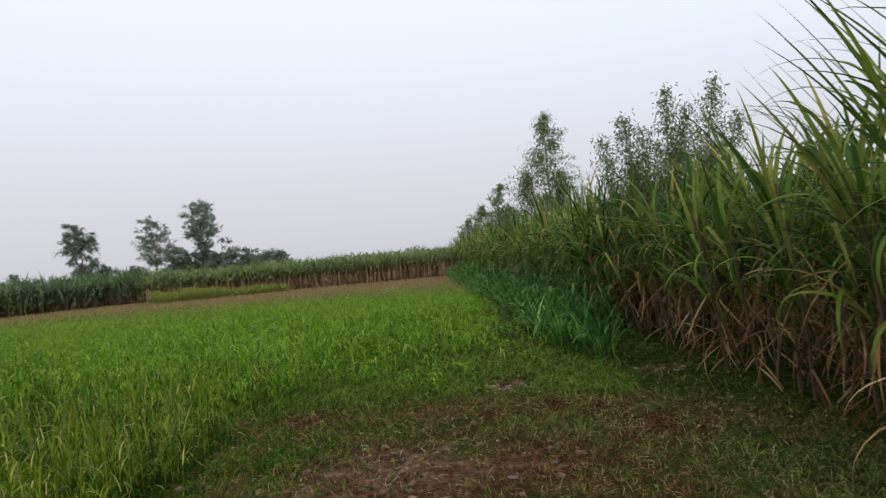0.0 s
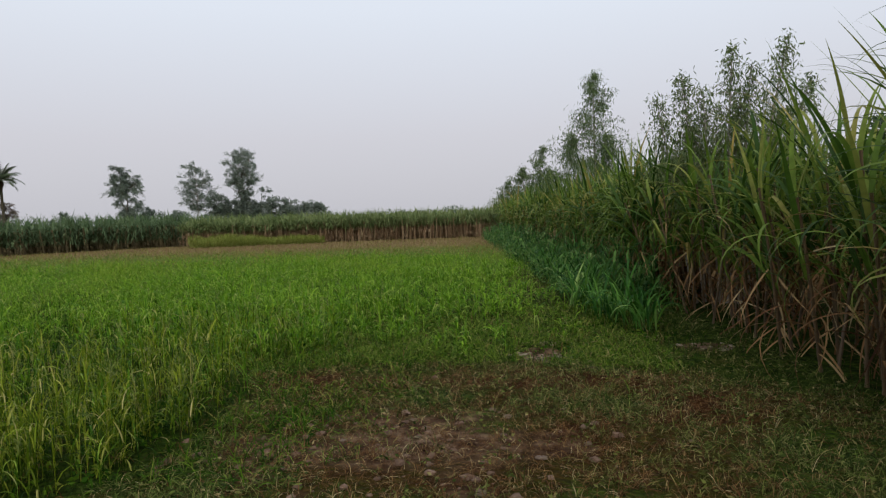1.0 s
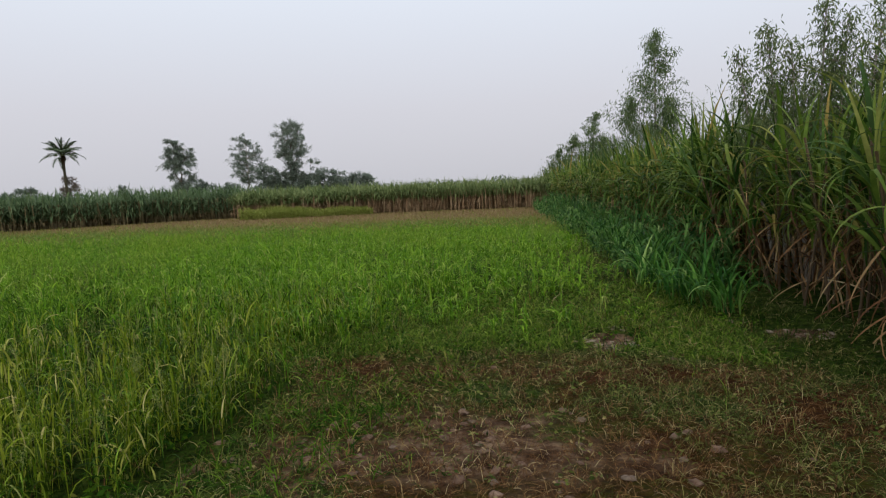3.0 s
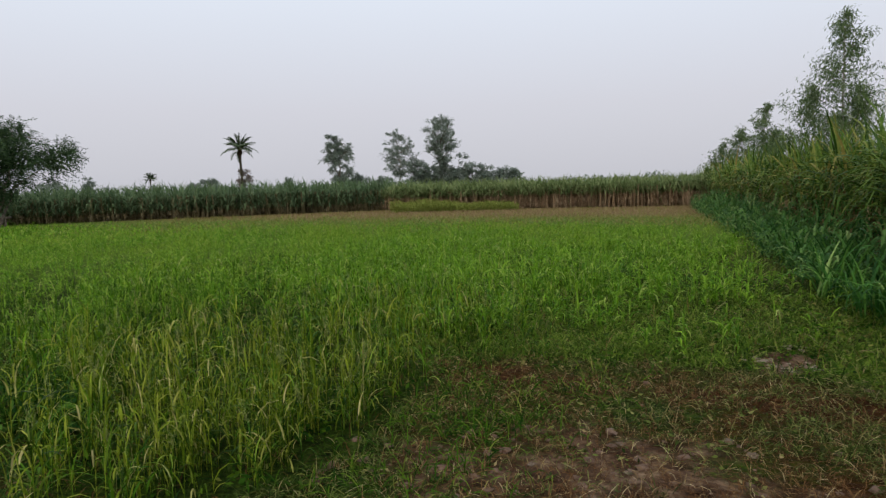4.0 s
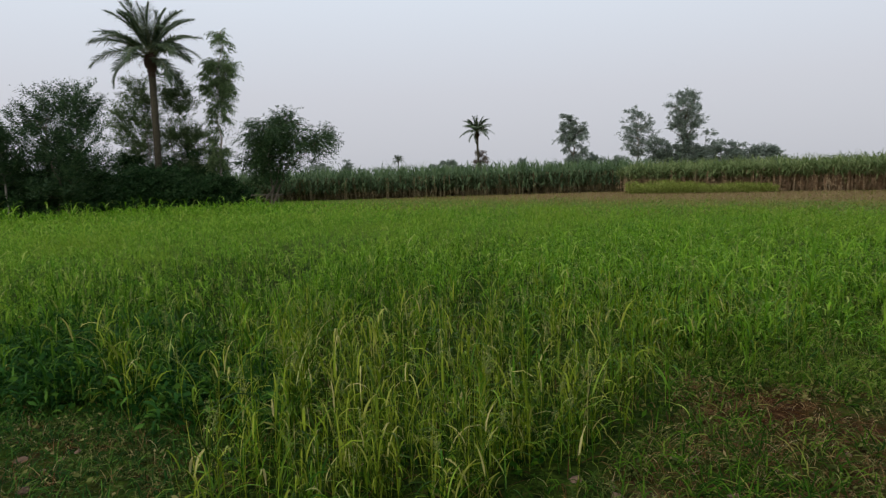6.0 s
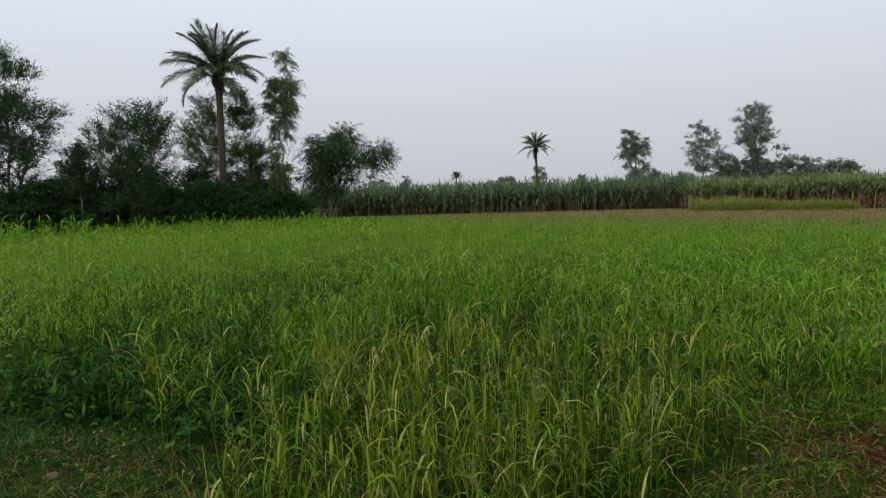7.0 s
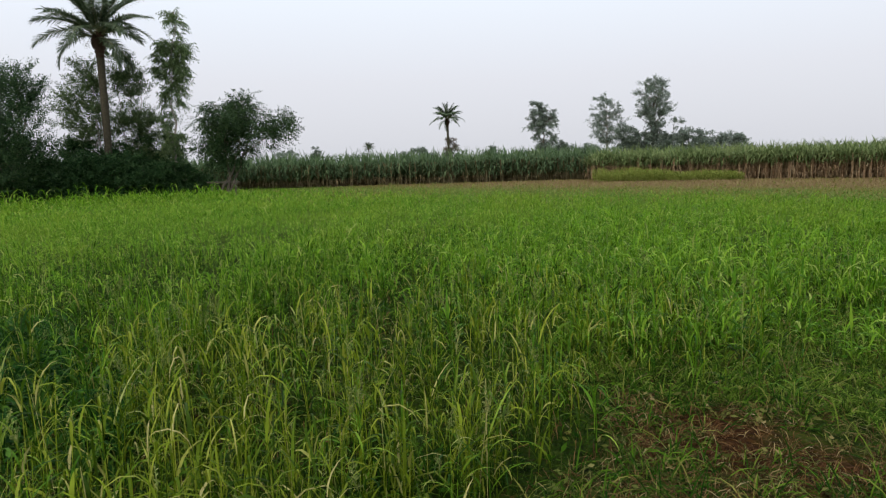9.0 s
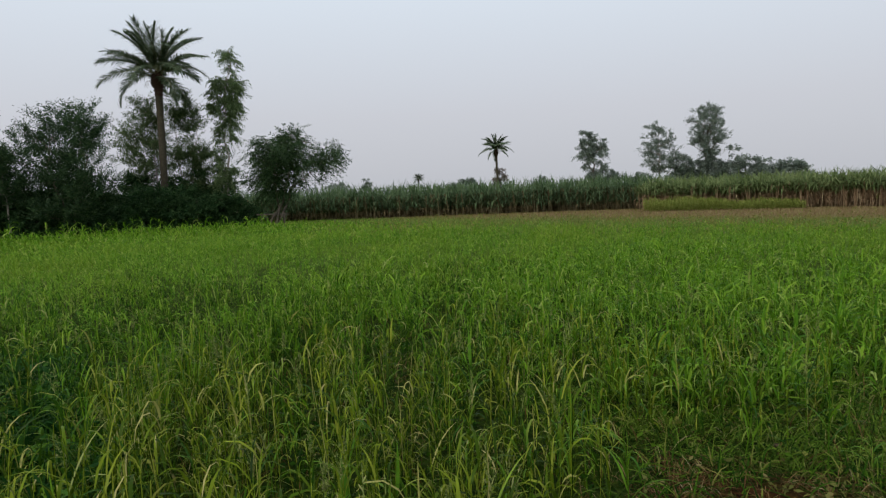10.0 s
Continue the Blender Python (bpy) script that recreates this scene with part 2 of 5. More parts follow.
M_LUSH_FAR = leaf_material("lush_blade_far", [(0.0, (0.02, 0.075, 0.018)), (0.5, (0.07, 0.17, 0.036)), (0.9, (0.145, 0.275, 0.065)), (1.0, (0.29, 0.4, 0.14))], rough=0.5, gloss=0.08)
M_YELLOWGRASS = leaf_material("yellow_grass", [(0.0, (0.17, 0.22, 0.04)), (0.6, (0.26, 0.31, 0.065)), (1.0, (0.36, 0.36, 0.1))], rough=0.65, thin=0.4, gloss=0.06)
M_SEED = leaf_material("seed_head", [(0.0, (0.13, 0.18, 0.04)), (0.5, (0.21, 0.26, 0.065)), (1.0, (0.3, 0.31, 0.11))], rough=0.7, thin=0.15)
M_PALM = leaf_material("palm_leaflet", [(0.0, (0.055, 0.09, 0.045)), (0.6, (0.105, 0.15, 0.08)), (1.0, (0.19, 0.23, 0.14))], rough=0.5, thin=0.3, gloss=0.1)
M_EUC = leaf_material("gum_leaf", [(0.0, (0.075, 0.125, 0.05)), (0.5, (0.13, 0.195, 0.08)), (1.0, (0.22, 0.28, 0.125))], rough=0.5, thin=0.4, gloss=0.1)
M_EUC_PALE = leaf_material("grey_green_leaf", [(0.0, (0.055, 0.095, 0.04)), (0.5, (0.1, 0.15, 0.06)), (1.0, (0.17, 0.22, 0.095))], rough=0.55, thin=0.35, gloss=0.08)
M_EUC_BUSH = leaf_material("young_gum_leaf", [(0.0, (0.08, 0.13, 0.05)), (0.5, (0.14, 0.2, 0.075)), (1.0, (0.24, 0.28, 0.12))], rough=0.5, thin=0.4, gloss=0.12)
M_RUST = leaf_material("rusty_leaf", [(0.0, (0.17, 0.14, 0.13)), (0.6, (0.25, 0.205, 0.185)), (1.0, (0.33, 0.28, 0.24))], rough=0.7, thin=0.35, gloss=0.05)
M_BROAD = leaf_material("dark_leaf", [(0.0, (0.026, 0.06, 0.028)), (0.6, (0.052, 0.098, 0.042)), (1.0, (0.1, 0.155, 0.065))], rough=0.5, thin=0.3)
M_SPREAD = leaf_material("feathery_dark_leaf", [(0.0, (0.022, 0.05, 0.02)), (0.6, (0.045, 0.088, 0.032)), (1.0, (0.09, 0.14, 0.05))], rough=0.5, thin=0.3)
M_HEDGE = leaf_material("thicket_leaf", [(0.0, (0.020, 0.05, 0.02)), (0.6, (0.042, 0.09, 0.034)), (1.0, (0.085, 0.15, 0.055))], rough=0.6, thin=0.25, gloss=0.05)
# distant foliage: pale blue-grey green, haze painted into the leaf colour
M_HAZED_LEAF = leaf_material("hazed_leaf", [(0.0, (0.165, 0.21, 0.175)), (0.6, (0.24, 0.285, 0.235)), (1.0, (0.33, 0.37, 0.31))], rough=0.7, thin=0.4, gloss=0.05)
M_BARK = rough_material("bark", [(0.3, (0.06, 0.045, 0.035)), (0.55, (0.14, 0.11, 0.085)), (0.75, (0.26, 0.22, 0.18))], 5, 0.6, 0.9, (2, 2, 0.5))
M_PALEBARK = rough_material("pale_bark", [(0.3, (0.14, 0.12, 0.10)), (0.55, (0.26, 0.23, 0.2)), (0.75, (0.38, 0.35, 0.31))], 4, 0.4, 0.85, (2, 2, 0.5))
M_PALMBARK = rough_material("palm_bark", [(0.3, (0.022, 0.018, 0.011)), (0.55, (0.055, 0.045, 0.026)), (0.75, (0.1, 0.085, 0.05))], 7, 0.9, 0.95, (1, 1, 3))
M_FIBRE = rough_material("palm_fibre", [(0.3, (0.02, 0.01, 0.007)), (0.55, (0.05, 0.022, 0.013)), (0.75, (0.11, 0.055, 0.03))], 14, 1.0, 0.95, (3, 3, 0.6))
M_RACHIS = rough_material("palm_rachis", [(0.3, (0.10, 0.11, 0.05)), (0.7, (0.22, 0.22, 0.11))], 6, 0.2, 0.6)
M_STONE = rough_material("pale_stone", [(0.3, (0.055, 0.034, 0.024)), (0.55, (0.14, 0.1, 0.068)), (0.75, (0.27, 0.21, 0.15))], 9, 0.6, 0.9, fine=60)
M_CLOD = rough_material("clay_clod", [(0.3, (0.045, 0.024, 0.014)), (0.55, (0.13, 0.078, 0.05)), (0.75, (0.27, 0.19, 0.135))], 6, 0.6, 0.95)
M_CRUST = rough_material("crusted_clay", [(0.3, (0.12, 0.085, 0.06)), (0.55, (0.25, 0.195, 0.145)), (0.75, (0.38, 0.32, 0.26))], 4, 0.6, 0.95)
M_WOOD = rough_material("weathered_wood", [(0.3, (0.05, 0.04, 0.03)), (0.55, (0.10, 0.08, 0.06)), (0.75, (0.17, 0.14, 0.11))], 5, 0.4, 0.85, (1, 8, 8))

# ---- mesh builders ----
rng = np.random.default_rng(7)


def mesh_np(name, geo, material, smooth=True):
    """One mesh from (verts, quads)."""
    v, f = geo
    me = bpy.data.meshes.new(name)
    me.vertices.add(len(v))
    me.vertices.foreach_set("co", np.asarray(v, np.float32).ravel())
    me.loops.add(len(f) * 4)
    me.loops.foreach_set("vertex_index", np.asarray(f, np.int32).ravel())
    me.polygons.add(len(f))
    me.polygons.foreach_set("loop_start", np.arange(0, len(f) * 4, 4, dtype=np.int32))
    me.polygons.foreach_set("use_smooth", np.full(len(f), smooth))
    me.update(calc_edges=True)
    me.validate()
    me.materials.append(material)
    return me


def join(geos):
    vs, fs, k = [], [], 0
    for v, f in geos:
        vs.append(v)
        fs.append(np.asarray(f) + k)
        k += len(v)
    return np.concatenate(vs), np.concatenate(fs)


def ribbons(p, az, length, width, rise, droop, seg=3, roll=0.0, fold=False, blunt=0.0):
    """Blades: from each point p a strip leaves at azimuth az and angle rise, and sinks by droop (radians) towards its tip."""
    n = len(p)
    full = lambda a: np.broadcast_to(np.asarray(a, float), (n,))
    az, length, width, rise, droop, roll = map(full, (az, length, width, rise, droop, roll))
    tm = (np.arange(seg) + 0.5) / seg
    el = rise[:, None] - droop[:, None] * tm[None] ** 1.4 * 1.3
    step = (length / seg)[:, None]
    run = np.concatenate([np.zeros((n, 1)), np.cumsum(np.cos(el) * step, 1)], 1)
    up = np.concatenate([np.zeros((n, 1)), np.cumsum(np.sin(el) * step, 1)], 1)
    c = np.stack([p[:, 0, None] + run * np.cos(az)[:, None], p[:, 1, None] + run * np.sin(az)[:, None], p[:, 2, None] + up], -1)
    side = np.stack([-np.sin(az) * np.cos(roll), np.cos(az) * np.cos(roll), np.sin(roll)], -1)
    t = np.linspace(0, 1, seg + 1)
    w = np.minimum(1, 0.45 + 3 * t) * np.maximum(blunt + 0.03, 1 - t ** 2.2)
    off = side[:, None, :] * (w[None, :, None] * width[:, None, None] * 0.5)
    if fold:
        low = c.copy()
        low[:, :, 2] -= (w[None, :] * width[:, None]) * 0.16
        v = np.stack([c - off, low, c + off], 2).reshape(-1, 3)
        k = 3
    else:
        v = np.stack([c - off, c + off], 2).reshape(-1, 3)
        k = 2
    base = (np.arange(n) * (seg + 1) * k)[:, None] + (np.arange(seg) * k)[None]
    fs = [np.stack([base + j, base + j + 1, base + k + j + 1, base + k + j], -1).reshape(-1, 4) for j in range(k - 1)]
    return v, np.concatenate(fs)


def tube(path, radii, sides=7, wobble=0.0):
    """A round limb along a path."""
    path, radii = np.asarray(path, float), np.asarray(radii, float)
    d = np.gradient(path, axis=0)
    d /= np.linalg.norm(d, axis=1)[:, None] + 1e-9
    ref = np.where(np.abs(d[:, 2:3]) > 0.9, np.array([[1.0, 0, 0]]), np.array([[0, 0, 1.0]]))
    a = np.cross(d, ref)
    a /= np.linalg.norm(a, axis=1)[:, None] + 1e-9
    b = np.cross(d, a)
    th = np.arange(sides) * 2 * np.pi / sides
    r = radii[:, None] * (1 + wobble * rng.uniform(-1, 1, (len(path), sides)))
    v = path[:, None] + r[..., None] * (np.cos(th)[None, :, None] * a[:, None] + np.sin(th)[None, :, None] * b[:, None])
    i, j = np.meshgrid(np.arange(len(path) - 1), np.arange(sides), indexing="ij")
    k = (j + 1) % sides
    f = np.stack([i * sides + j, i * sides + k, (i + 1) * sides + k, (i + 1) * sides + j], -1).reshape(-1, 4)
    return v.reshape(-1, 3), f


def bend(a, b, sag=0.1, n=6):
    """A slightly crooked line from a to b."""
    a, b = np.asarray(a, float), np.asarray(b, float)
    t = np.linspace(0, 1, n)[:, None]
    size = np.linalg.norm(b - a)
    p = a + (b - a) * t
    p += np.sin(t * np.pi) * rng.normal(0, sag, 3) * size
    p[1:-1] += rng.normal(0, 0.015, (n - 2, 3)) * size
    return p


def leaf_cloud(centres, per, spread, length, width, hang=0.0, flat=0.0):
    """Loose leaves round each centre: small pointed diamonds, hanging (hang 1) or turned any way."""
    n = len(centres) * per
    c = np.repeat(centres, per, 0) + rng.normal(0, 1, (n, 3)) * np.asarray(spread)
    a = rng.normal(0, 1, (n, 3))
    a[:, 2] = a[:, 2] * (1 - flat) - hang * 2.2
    a /= np.linalg.norm(a, axis=1)[:, None]
    b = np.cross(a, rng.normal(0, 1, (n, 3)))
    b /= np.linalg.norm(b, axis=1)[:, None] + 1e-9
    ln = (length * rng.uniform(0.6, 1.3, n))[:, None]
    wd = (width * rng.uniform(0.7, 1.3, n))[:, None]
    v = np.stack([c, c + a * ln * 0.45 + b * wd * 0.5, c + a * ln, c + a * ln * 0.45 - b * wd * 0.5], 1).reshape(-1, 3)
    return v, np.arange(n * 4).reshape(-1, 4)


def leaf_sprays(pts, out, sprays, per, reach, length, width, hang=0.0):
    """Leafy twigs that leave each point outwards, with leaves to both sides in the twig's plane."""
    n = len(pts) * sprays
    unit = lambda a: a / (np.linalg.norm(a, axis=-1, keepdims=True) + 1e-9)
    p = np.repeat(pts, sprays, 0) + rng.normal(0, 0.1, (n, 3)) * reach
    d = unit(np.repeat(out, sprays, 0) * 0.9 + rng.normal(0, 0.6, (n, 3)) + np.array([0, 0, 0.25 - hang]))
    s = unit(np.cross(d, unit(rng.normal(0, 0.5, (n, 3)) + np.array([0, 0, 1.0]))))
    ln = reach * rng.uniform(0.6, 1.3, n)
    t = (np.arange(per) + rng.uniform(0.2, 0.8, (n, per))) / per
    c = p[:, None] + d[:, None] * (ln[:, None] * t)[..., None]
    c[..., 2] -= (0.3 + hang) * ln[:, None] * t ** 2 * 0.5
    sgn = np.where(np.arange(per) % 2 == 0, 1.0, -1.0)[None, :, None]
    a = unit(d[:, None] * 0.6 + s[:, None] * sgn * 0.8 + rng.normal(0, 0.25, (n, per, 3)) + np.array([0, 0, -0.9 * hang - 2.4 * max(0.0, hang - 0.5)]))
    b = unit(np.cross(a, np.cross(d, s)[:, None] + rng.normal(0, 0.3, (n, per, 3))))
    lf = (length * rng.uniform(0.6, 1.25, (n, per)))[..., None]
    wd = (width * rng.uniform(0.7, 1.25, (n, per)))[..., None]
    v = np.stack([c, c + a * lf * 0.45 + b * wd * 0.5, c + a * lf, c + a * lf * 0.45 - b * wd * 0.5], 2).reshape(-1, 3)
    return v, np.arange(n * per * 4).reshape(-1, 4)


def part(name, me, parent, m=None, label=""):
    """A mesh as one part under a thing or a part."""
    ob = new(name, me)
    ob.parent = parent
    if m is not None:
        ob.matrix_basis = m
    if label:
        ob["label"] = label
    return ob


def stuff(name, me, label, category):
    return tagged(new(name, me), label, category, kind="stuff")


# ---- plan of the field ----
PATCH = [(-9, -9), (-9, 1.3), (-7.2, 2.0), (-6.2, 2.9), (-5.3, 3.35), (-4.7, 3.25), (-4.1, 2.8), (-3.35, 3.5), (-3.35, 5.0), (-3.5, 5.9), (-4.0, 6.7),
         (-3.1, 7.4), (-1.3, 7.6), (0.7, 7.5), (2.6, 6.5), (5, -9)]


def ragged(x, y, s, seed=0.0):
    """Smooth uneven value, about -1 to 1."""
    return (np.sin(x * s + 1.3 * seed) * np.cos(y * s * 1.17 + seed) + np.sin((x + y) * s * 0.53 + 2 * seed) + np.sin((x * 1.9 - y * 1.3) * s * 1.31 + seed) * 0.6) / 2.6


def in_patch(x, y):
    inside = np.zeros(np.shape(x), bool)
    x, y = x + 0.16 * ragged(x, y, 3.1, 21) + 0.07 * ragged(x, y, 9.0, 22), y + 0.16 * ragged(x, y, 2.7, 23) + 0.07 * ragged(x, y, 8.3, 24)
    for (x0, y0), (x1, y1) in zip(PATCH, PATCH[1:] + PATCH[:1]):
        hit = (y0 > y) != (y1 > y)
        inside ^= hit & (x < (x1 - x0) * (y - y0) / ((y1 - y0) or 1e-9) + x0)
    return inside


def cane_edge(y):
    """x of the foot of the cane wall beside the track."""
    return 1.75 - 0.272 * (np.asarray(y) - 8)


def dry_spots(x, y):
    spot = lambda cx, cy, rx, ry: np.clip(1.5 - 1.2 * np.hypot((x - cx) / rx, (y - cy) / ry), 0, 1)
    return np.maximum.reduce([spot(-3.15, 6.6, 1.1, 0.5), 0.95 * spot(-0.6, 6.9, 1.3, 0.5), 0.75 * spot(-1.2, 4.9, 1.9, 1.3), 0.9 * spot(0.75, 6.3, 0.75, 0.75), 0.12 * spot(-5.8, 2.3, 1.2, 0.6), 0.6 * spot(-2.6, 5.9, 0.5, 0.4)])


def dryness(x, y):
    d = np.zeros_like(x)
    inside = in_patch(x, y)
    d = np.where(inside, 0.38 + 0.3 * dry_spots(x, y) + 0.12 * ragged(x, y, 1.7, 1), d)
    return d


def stubbled(x, y):
    return 0.85 * np.clip((y - 0.21 * (x + 20) - 26) / 9, 0, 1) * (y < 60)


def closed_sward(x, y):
    """Share of the lighter low-grass green in the soil colour, rising with distance from the patch."""
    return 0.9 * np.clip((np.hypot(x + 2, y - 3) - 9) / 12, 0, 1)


def bareness(x, y):
    spot = lambda cx, cy, rx, ry: np.clip(1.25 - np.hypot((x - cx) / rx, (y - cy) / ry), 0, 1)
    b = np.maximum.reduce([spot(-1.5, 5.2, 1.5, 1.1) * 0.72, spot(-2.6, 4.6, 0.9, 0.8) * 0.62, spot(-1.0, 8.15, 0.42, 0.5), spot(0.27, 9.5, 0.28, 0.22) * 0.9,
                           spot(0.95, 8.9, 0.4, 0.4) * 0.9, spot(-5.6, 2.3, 0.8, 0.4) * 0.4, spot(-1.0, 3.4, 2.0, 1.5) * 0.62])
    return b


def ground_height(x, y):
    near = np.clip(1.4 - np.hypot(x + 1.5, y - 6) / 9, 0, 1)
    return near * (0.025 * ragged(x, y, 2.6, 2) + 0.018 * ragged(x, y, 7.0, 3)) + np.clip(-bareness(x, y), -1, 0) * 0.03


def steps(lo, hi, fine, far):
    inner = np.arange(lo, hi + 1e-6, fine)
    out = [fine]
    reach = 0
    grow = []
    while reach < far:
        out.append(out[-1] * 1.22)
        reach += out[-1]
        grow.append(reach)
    grow = np.array(grow)
    return np.concatenate([(lo - grow)[::-1], inner, hi + grow])


gx, gy = np.meshgrid(steps(-8, 4, 0.12, 2000), steps(1.5, 13, 0.12, 2000), indexing="ij")
gz = ground_height(gx, gy)
gi, gj = np.meshgrid(np.arange(gx.shape[0] - 1), np.arange(gx.shape[1] - 1), indexing="ij")
gw = gx.shape[1]
ground_me = mesh_np("ground", (np.stack([gx, gy, gz], -1).reshape(-1, 3), np.stack([gi * gw + gj, (gi + 1) * gw + gj, (gi + 1) * gw + gj + 1, gi * gw + gj + 1], -1).reshape(-1, 4)), M_GROUND)
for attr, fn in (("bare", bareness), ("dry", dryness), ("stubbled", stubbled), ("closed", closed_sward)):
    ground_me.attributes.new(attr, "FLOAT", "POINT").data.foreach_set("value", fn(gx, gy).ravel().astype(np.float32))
tagged(new("ground", ground_me), "flat farm field of bare clay, trampled straw and green undergrowth", "ground", kind="structure")


def scatter(n, x0, x1, y0, y1, keep):
    x, y = rng.uniform(x0, x1, n), rng.uniform(y0, y1, n)
    k = keep(x, y)
    return x[k], y[k]


def on_ground(x, y, lift=0.0):
    return np.stack([x, y, ground_height(x, y) + lift], -1)


def wave(x, y, s, seed):
    return 0.5 + 0.5 * ragged(x, y, s, seed)


# ---- grass ----
def grass_plants(x, y, h, leaves, seg, wide, lean=0.2, stem=True, reach=(0.3, 0.5), rise=(0.8, 1.45), arch=(0.7, 2.5)):
    """Plants: a stem with leaves up its length that arch over."""
    n = len(x)
    p = on_ground(x, y)
    geos = []
    az = rng.uniform(0, 2 * np.pi, n)
    tilt = np.abs(rng.normal(0, lean * 0.5, n))
    if stem:
        geos.append(ribbons(p, az, h * 0.9, wide * 0.55, np.pi / 2 - tilt, 0.12, 2, rng.uniform(-0.6, 0.6, n), blunt=0.4))
    for i in range(leaves):
        f = (i + rng.uniform(0, 1, n)) / leaves * 0.85
        q = p.copy()
        out = np.sin(tilt) * h * 0.9 * f
        q[:, 0] += np.cos(az) * out
        q[:, 1] += np.sin(az) * out
        q[:, 2] += h * 0.9 * f * np.cos(tilt)
        geos.append(ribbons(q, rng.uniform(0, 2 * np.pi, n), h * rng.uniform(*reach, n), wide * rng.uniform(0.6, 1.4, n), rng.uniform(*rise, n), rng.uniform(*arch, n), seg, rng.uniform(-0.5, 0.5, n)))
    return join(geos)


def field(x, y):
    """Inside the field: clear of the trodden patch and the cane wall."""
    return ~in_patch(x, y) & (x < cane_edge(y) - 0.4)


def track_side(x, y):
    """The lower growth between the field and the cane wall."""
    return np.clip((x - (cane_edge(y) - 3.9)) / 2.1, 0, 1)


def head_strip(x, y):
    """1 well inside the field, falling to 0 at the patch's far end, where the stand thins out."""
    return np.maximum(np.clip((y - 7.6) / 3.0, 0, 1), np.clip((-x - 3.6) / 1.1, 0, 1))


def tufts(n, per, x0, x1, y0, y1, keep, spread):
    """Blades in small tufts."""
    x, y = scatter(n, x0, x1, y0, y1, keep)
    k = len(x) * per
    return np.repeat(x, per) + rng.normal(0, spread, k), np.repeat(y, per) + rng.normal(0, spread, k)


def dark_corner(x, y):
    """The deep green weeds at the near left end of the stand."""
    return np.clip(1.35 - np.hypot((x + 7.0) / 2.3, (y - 2.9) / 1.1), 0, 1)


def chance(p):
    return rng.uniform(0, 1, len(p)) < p


def panicles(p, az, length):
    """Seed heads: short racemes of blunt spikelets set alternately up an axis."""
    n = len(p)
    geos = [ribbons(p, az, length, 0.006, 1.35, 0.5, 3, 0.0, blunt=0.3)]
    for i in range(9):
        f = 0.12 + 0.8 * i / 8
        q = p.copy()
        q[:, 2] += length * f * 0.93
        q[:, 0] += np.cos(az) * length * (0.12 * f + 0.16 * f * f)
        q[:, 1] += np.sin(az) * length * (0.12 * f + 0.16 * f * f)
        geos.append(ribbons(q, az + i * 2.4 + rng.uniform(-0.4, 0.4, n), length * (0.22 - 0.12 * f) * rng.uniform(0.8, 1.2, n), 0.009, rng.uniform(0.8, 1.25, n), 0.3, 2, rng.uniform(-0.8, 0.8, n), blunt=0.45))
    return join(geos)


def front_share(x, y):
    """1 at the stand's yellowing front by the patch, 0 in the greener depth of the field."""
    return np.clip(1.3 - np.hypot((x + 4.0) / 2.3, (y - 4.7) / 3.8), 0, 1) * (1 - dark_corner(x, y))


def clumpy(x, y):
    """Thick and thin places in the stand, a step or two across."""
    return np.clip(0.5 + 0.55 * ragged(x, y, 1.3, 4) + 0.5 * ragged(x, y, 3.7, 44) + 0.3 * ragged(x, y, 8.1, 47), 0, 1)


# upright stems with arching leaves, thick and thin by turns
nx, ny = tufts(3300, 4, -13, -2.9, 2.2, 12.5, lambda x, y: field(x, y) & chance(np.clip(1.5 - np.hypot(x + 2, y - 3) / 12, 0, 1) * (0.03 + 0.9 * clumpy(x, y)) * np.clip((-x - 2.9) / 0.8, 0, 1) * (1 - 0.85 * dark_corner(x, y))), 0.05)
nh = (0.42 + 0.22 * wave(nx, ny, 1.6, 5) + 0.18 * wave(nx, ny, 5.1, 45)) * rng.uniform(0.65, 1.2, len(nx)) * np.clip(1.12 - (ny - 5) * 0.07, 0.5, 1)
low = chance(0.75 - 0.5 * wave(nx, ny, 2.4, 31) - 0.2 * front_share(nx, ny))
stuff("low_fodder", mesh_np("low_fodder", grass_plants(nx[low], ny[low], nh[low] * rng.uniform(0.4, 0.7, low.sum()), 5, 3, 0.014, 0.35, reach=(0.4, 0.7), rise=(0.6, 1.4), arch=(0.8, 2.8)), M_UNDER2), "lower green fodder growth between taller stems", "grass")
nx, ny, nh = nx[~low], ny[~low], nh[~low]
fr = chance(front_share(nx, ny))
shape = dict(leaves=5, seg=4, lean=0.16, reach=(0.2, 0.42), rise=(1.1, 1.5), arch=(0.5, 2.2))
stuff("fodder_grass", mesh_np("fodder_grass", grass_plants(nx[~fr], ny[~fr], nh[~fr], wide=0.0125, **shape), M_GRASS), "green fodder grass, knee high, with upright stems", "grass")
stuff("ripening_fodder", mesh_np("ripening_fodder", grass_plants(nx[fr], ny[fr], nh[fr] * 1.08, wide=0.0105, **shape), M_RIPE), "yellowing fodder grass at the stand's front", "grass")
hd = chance(0.1 + 0.08 * front_share(nx, ny)) & (nh > 0.42)
hp = on_ground(nx[hd], ny[hd])
hp[:, 2] += nh[hd] * 0.84
stuff("fodder_seed_heads", mesh_np("fodder_seed_heads", panicles(hp, rng.uniform(0, 6.3, hd.sum()), rng.uniform(0.09, 0.17, hd.sum())), M_SEED), "pale green seed heads on fodder grass", "grass")

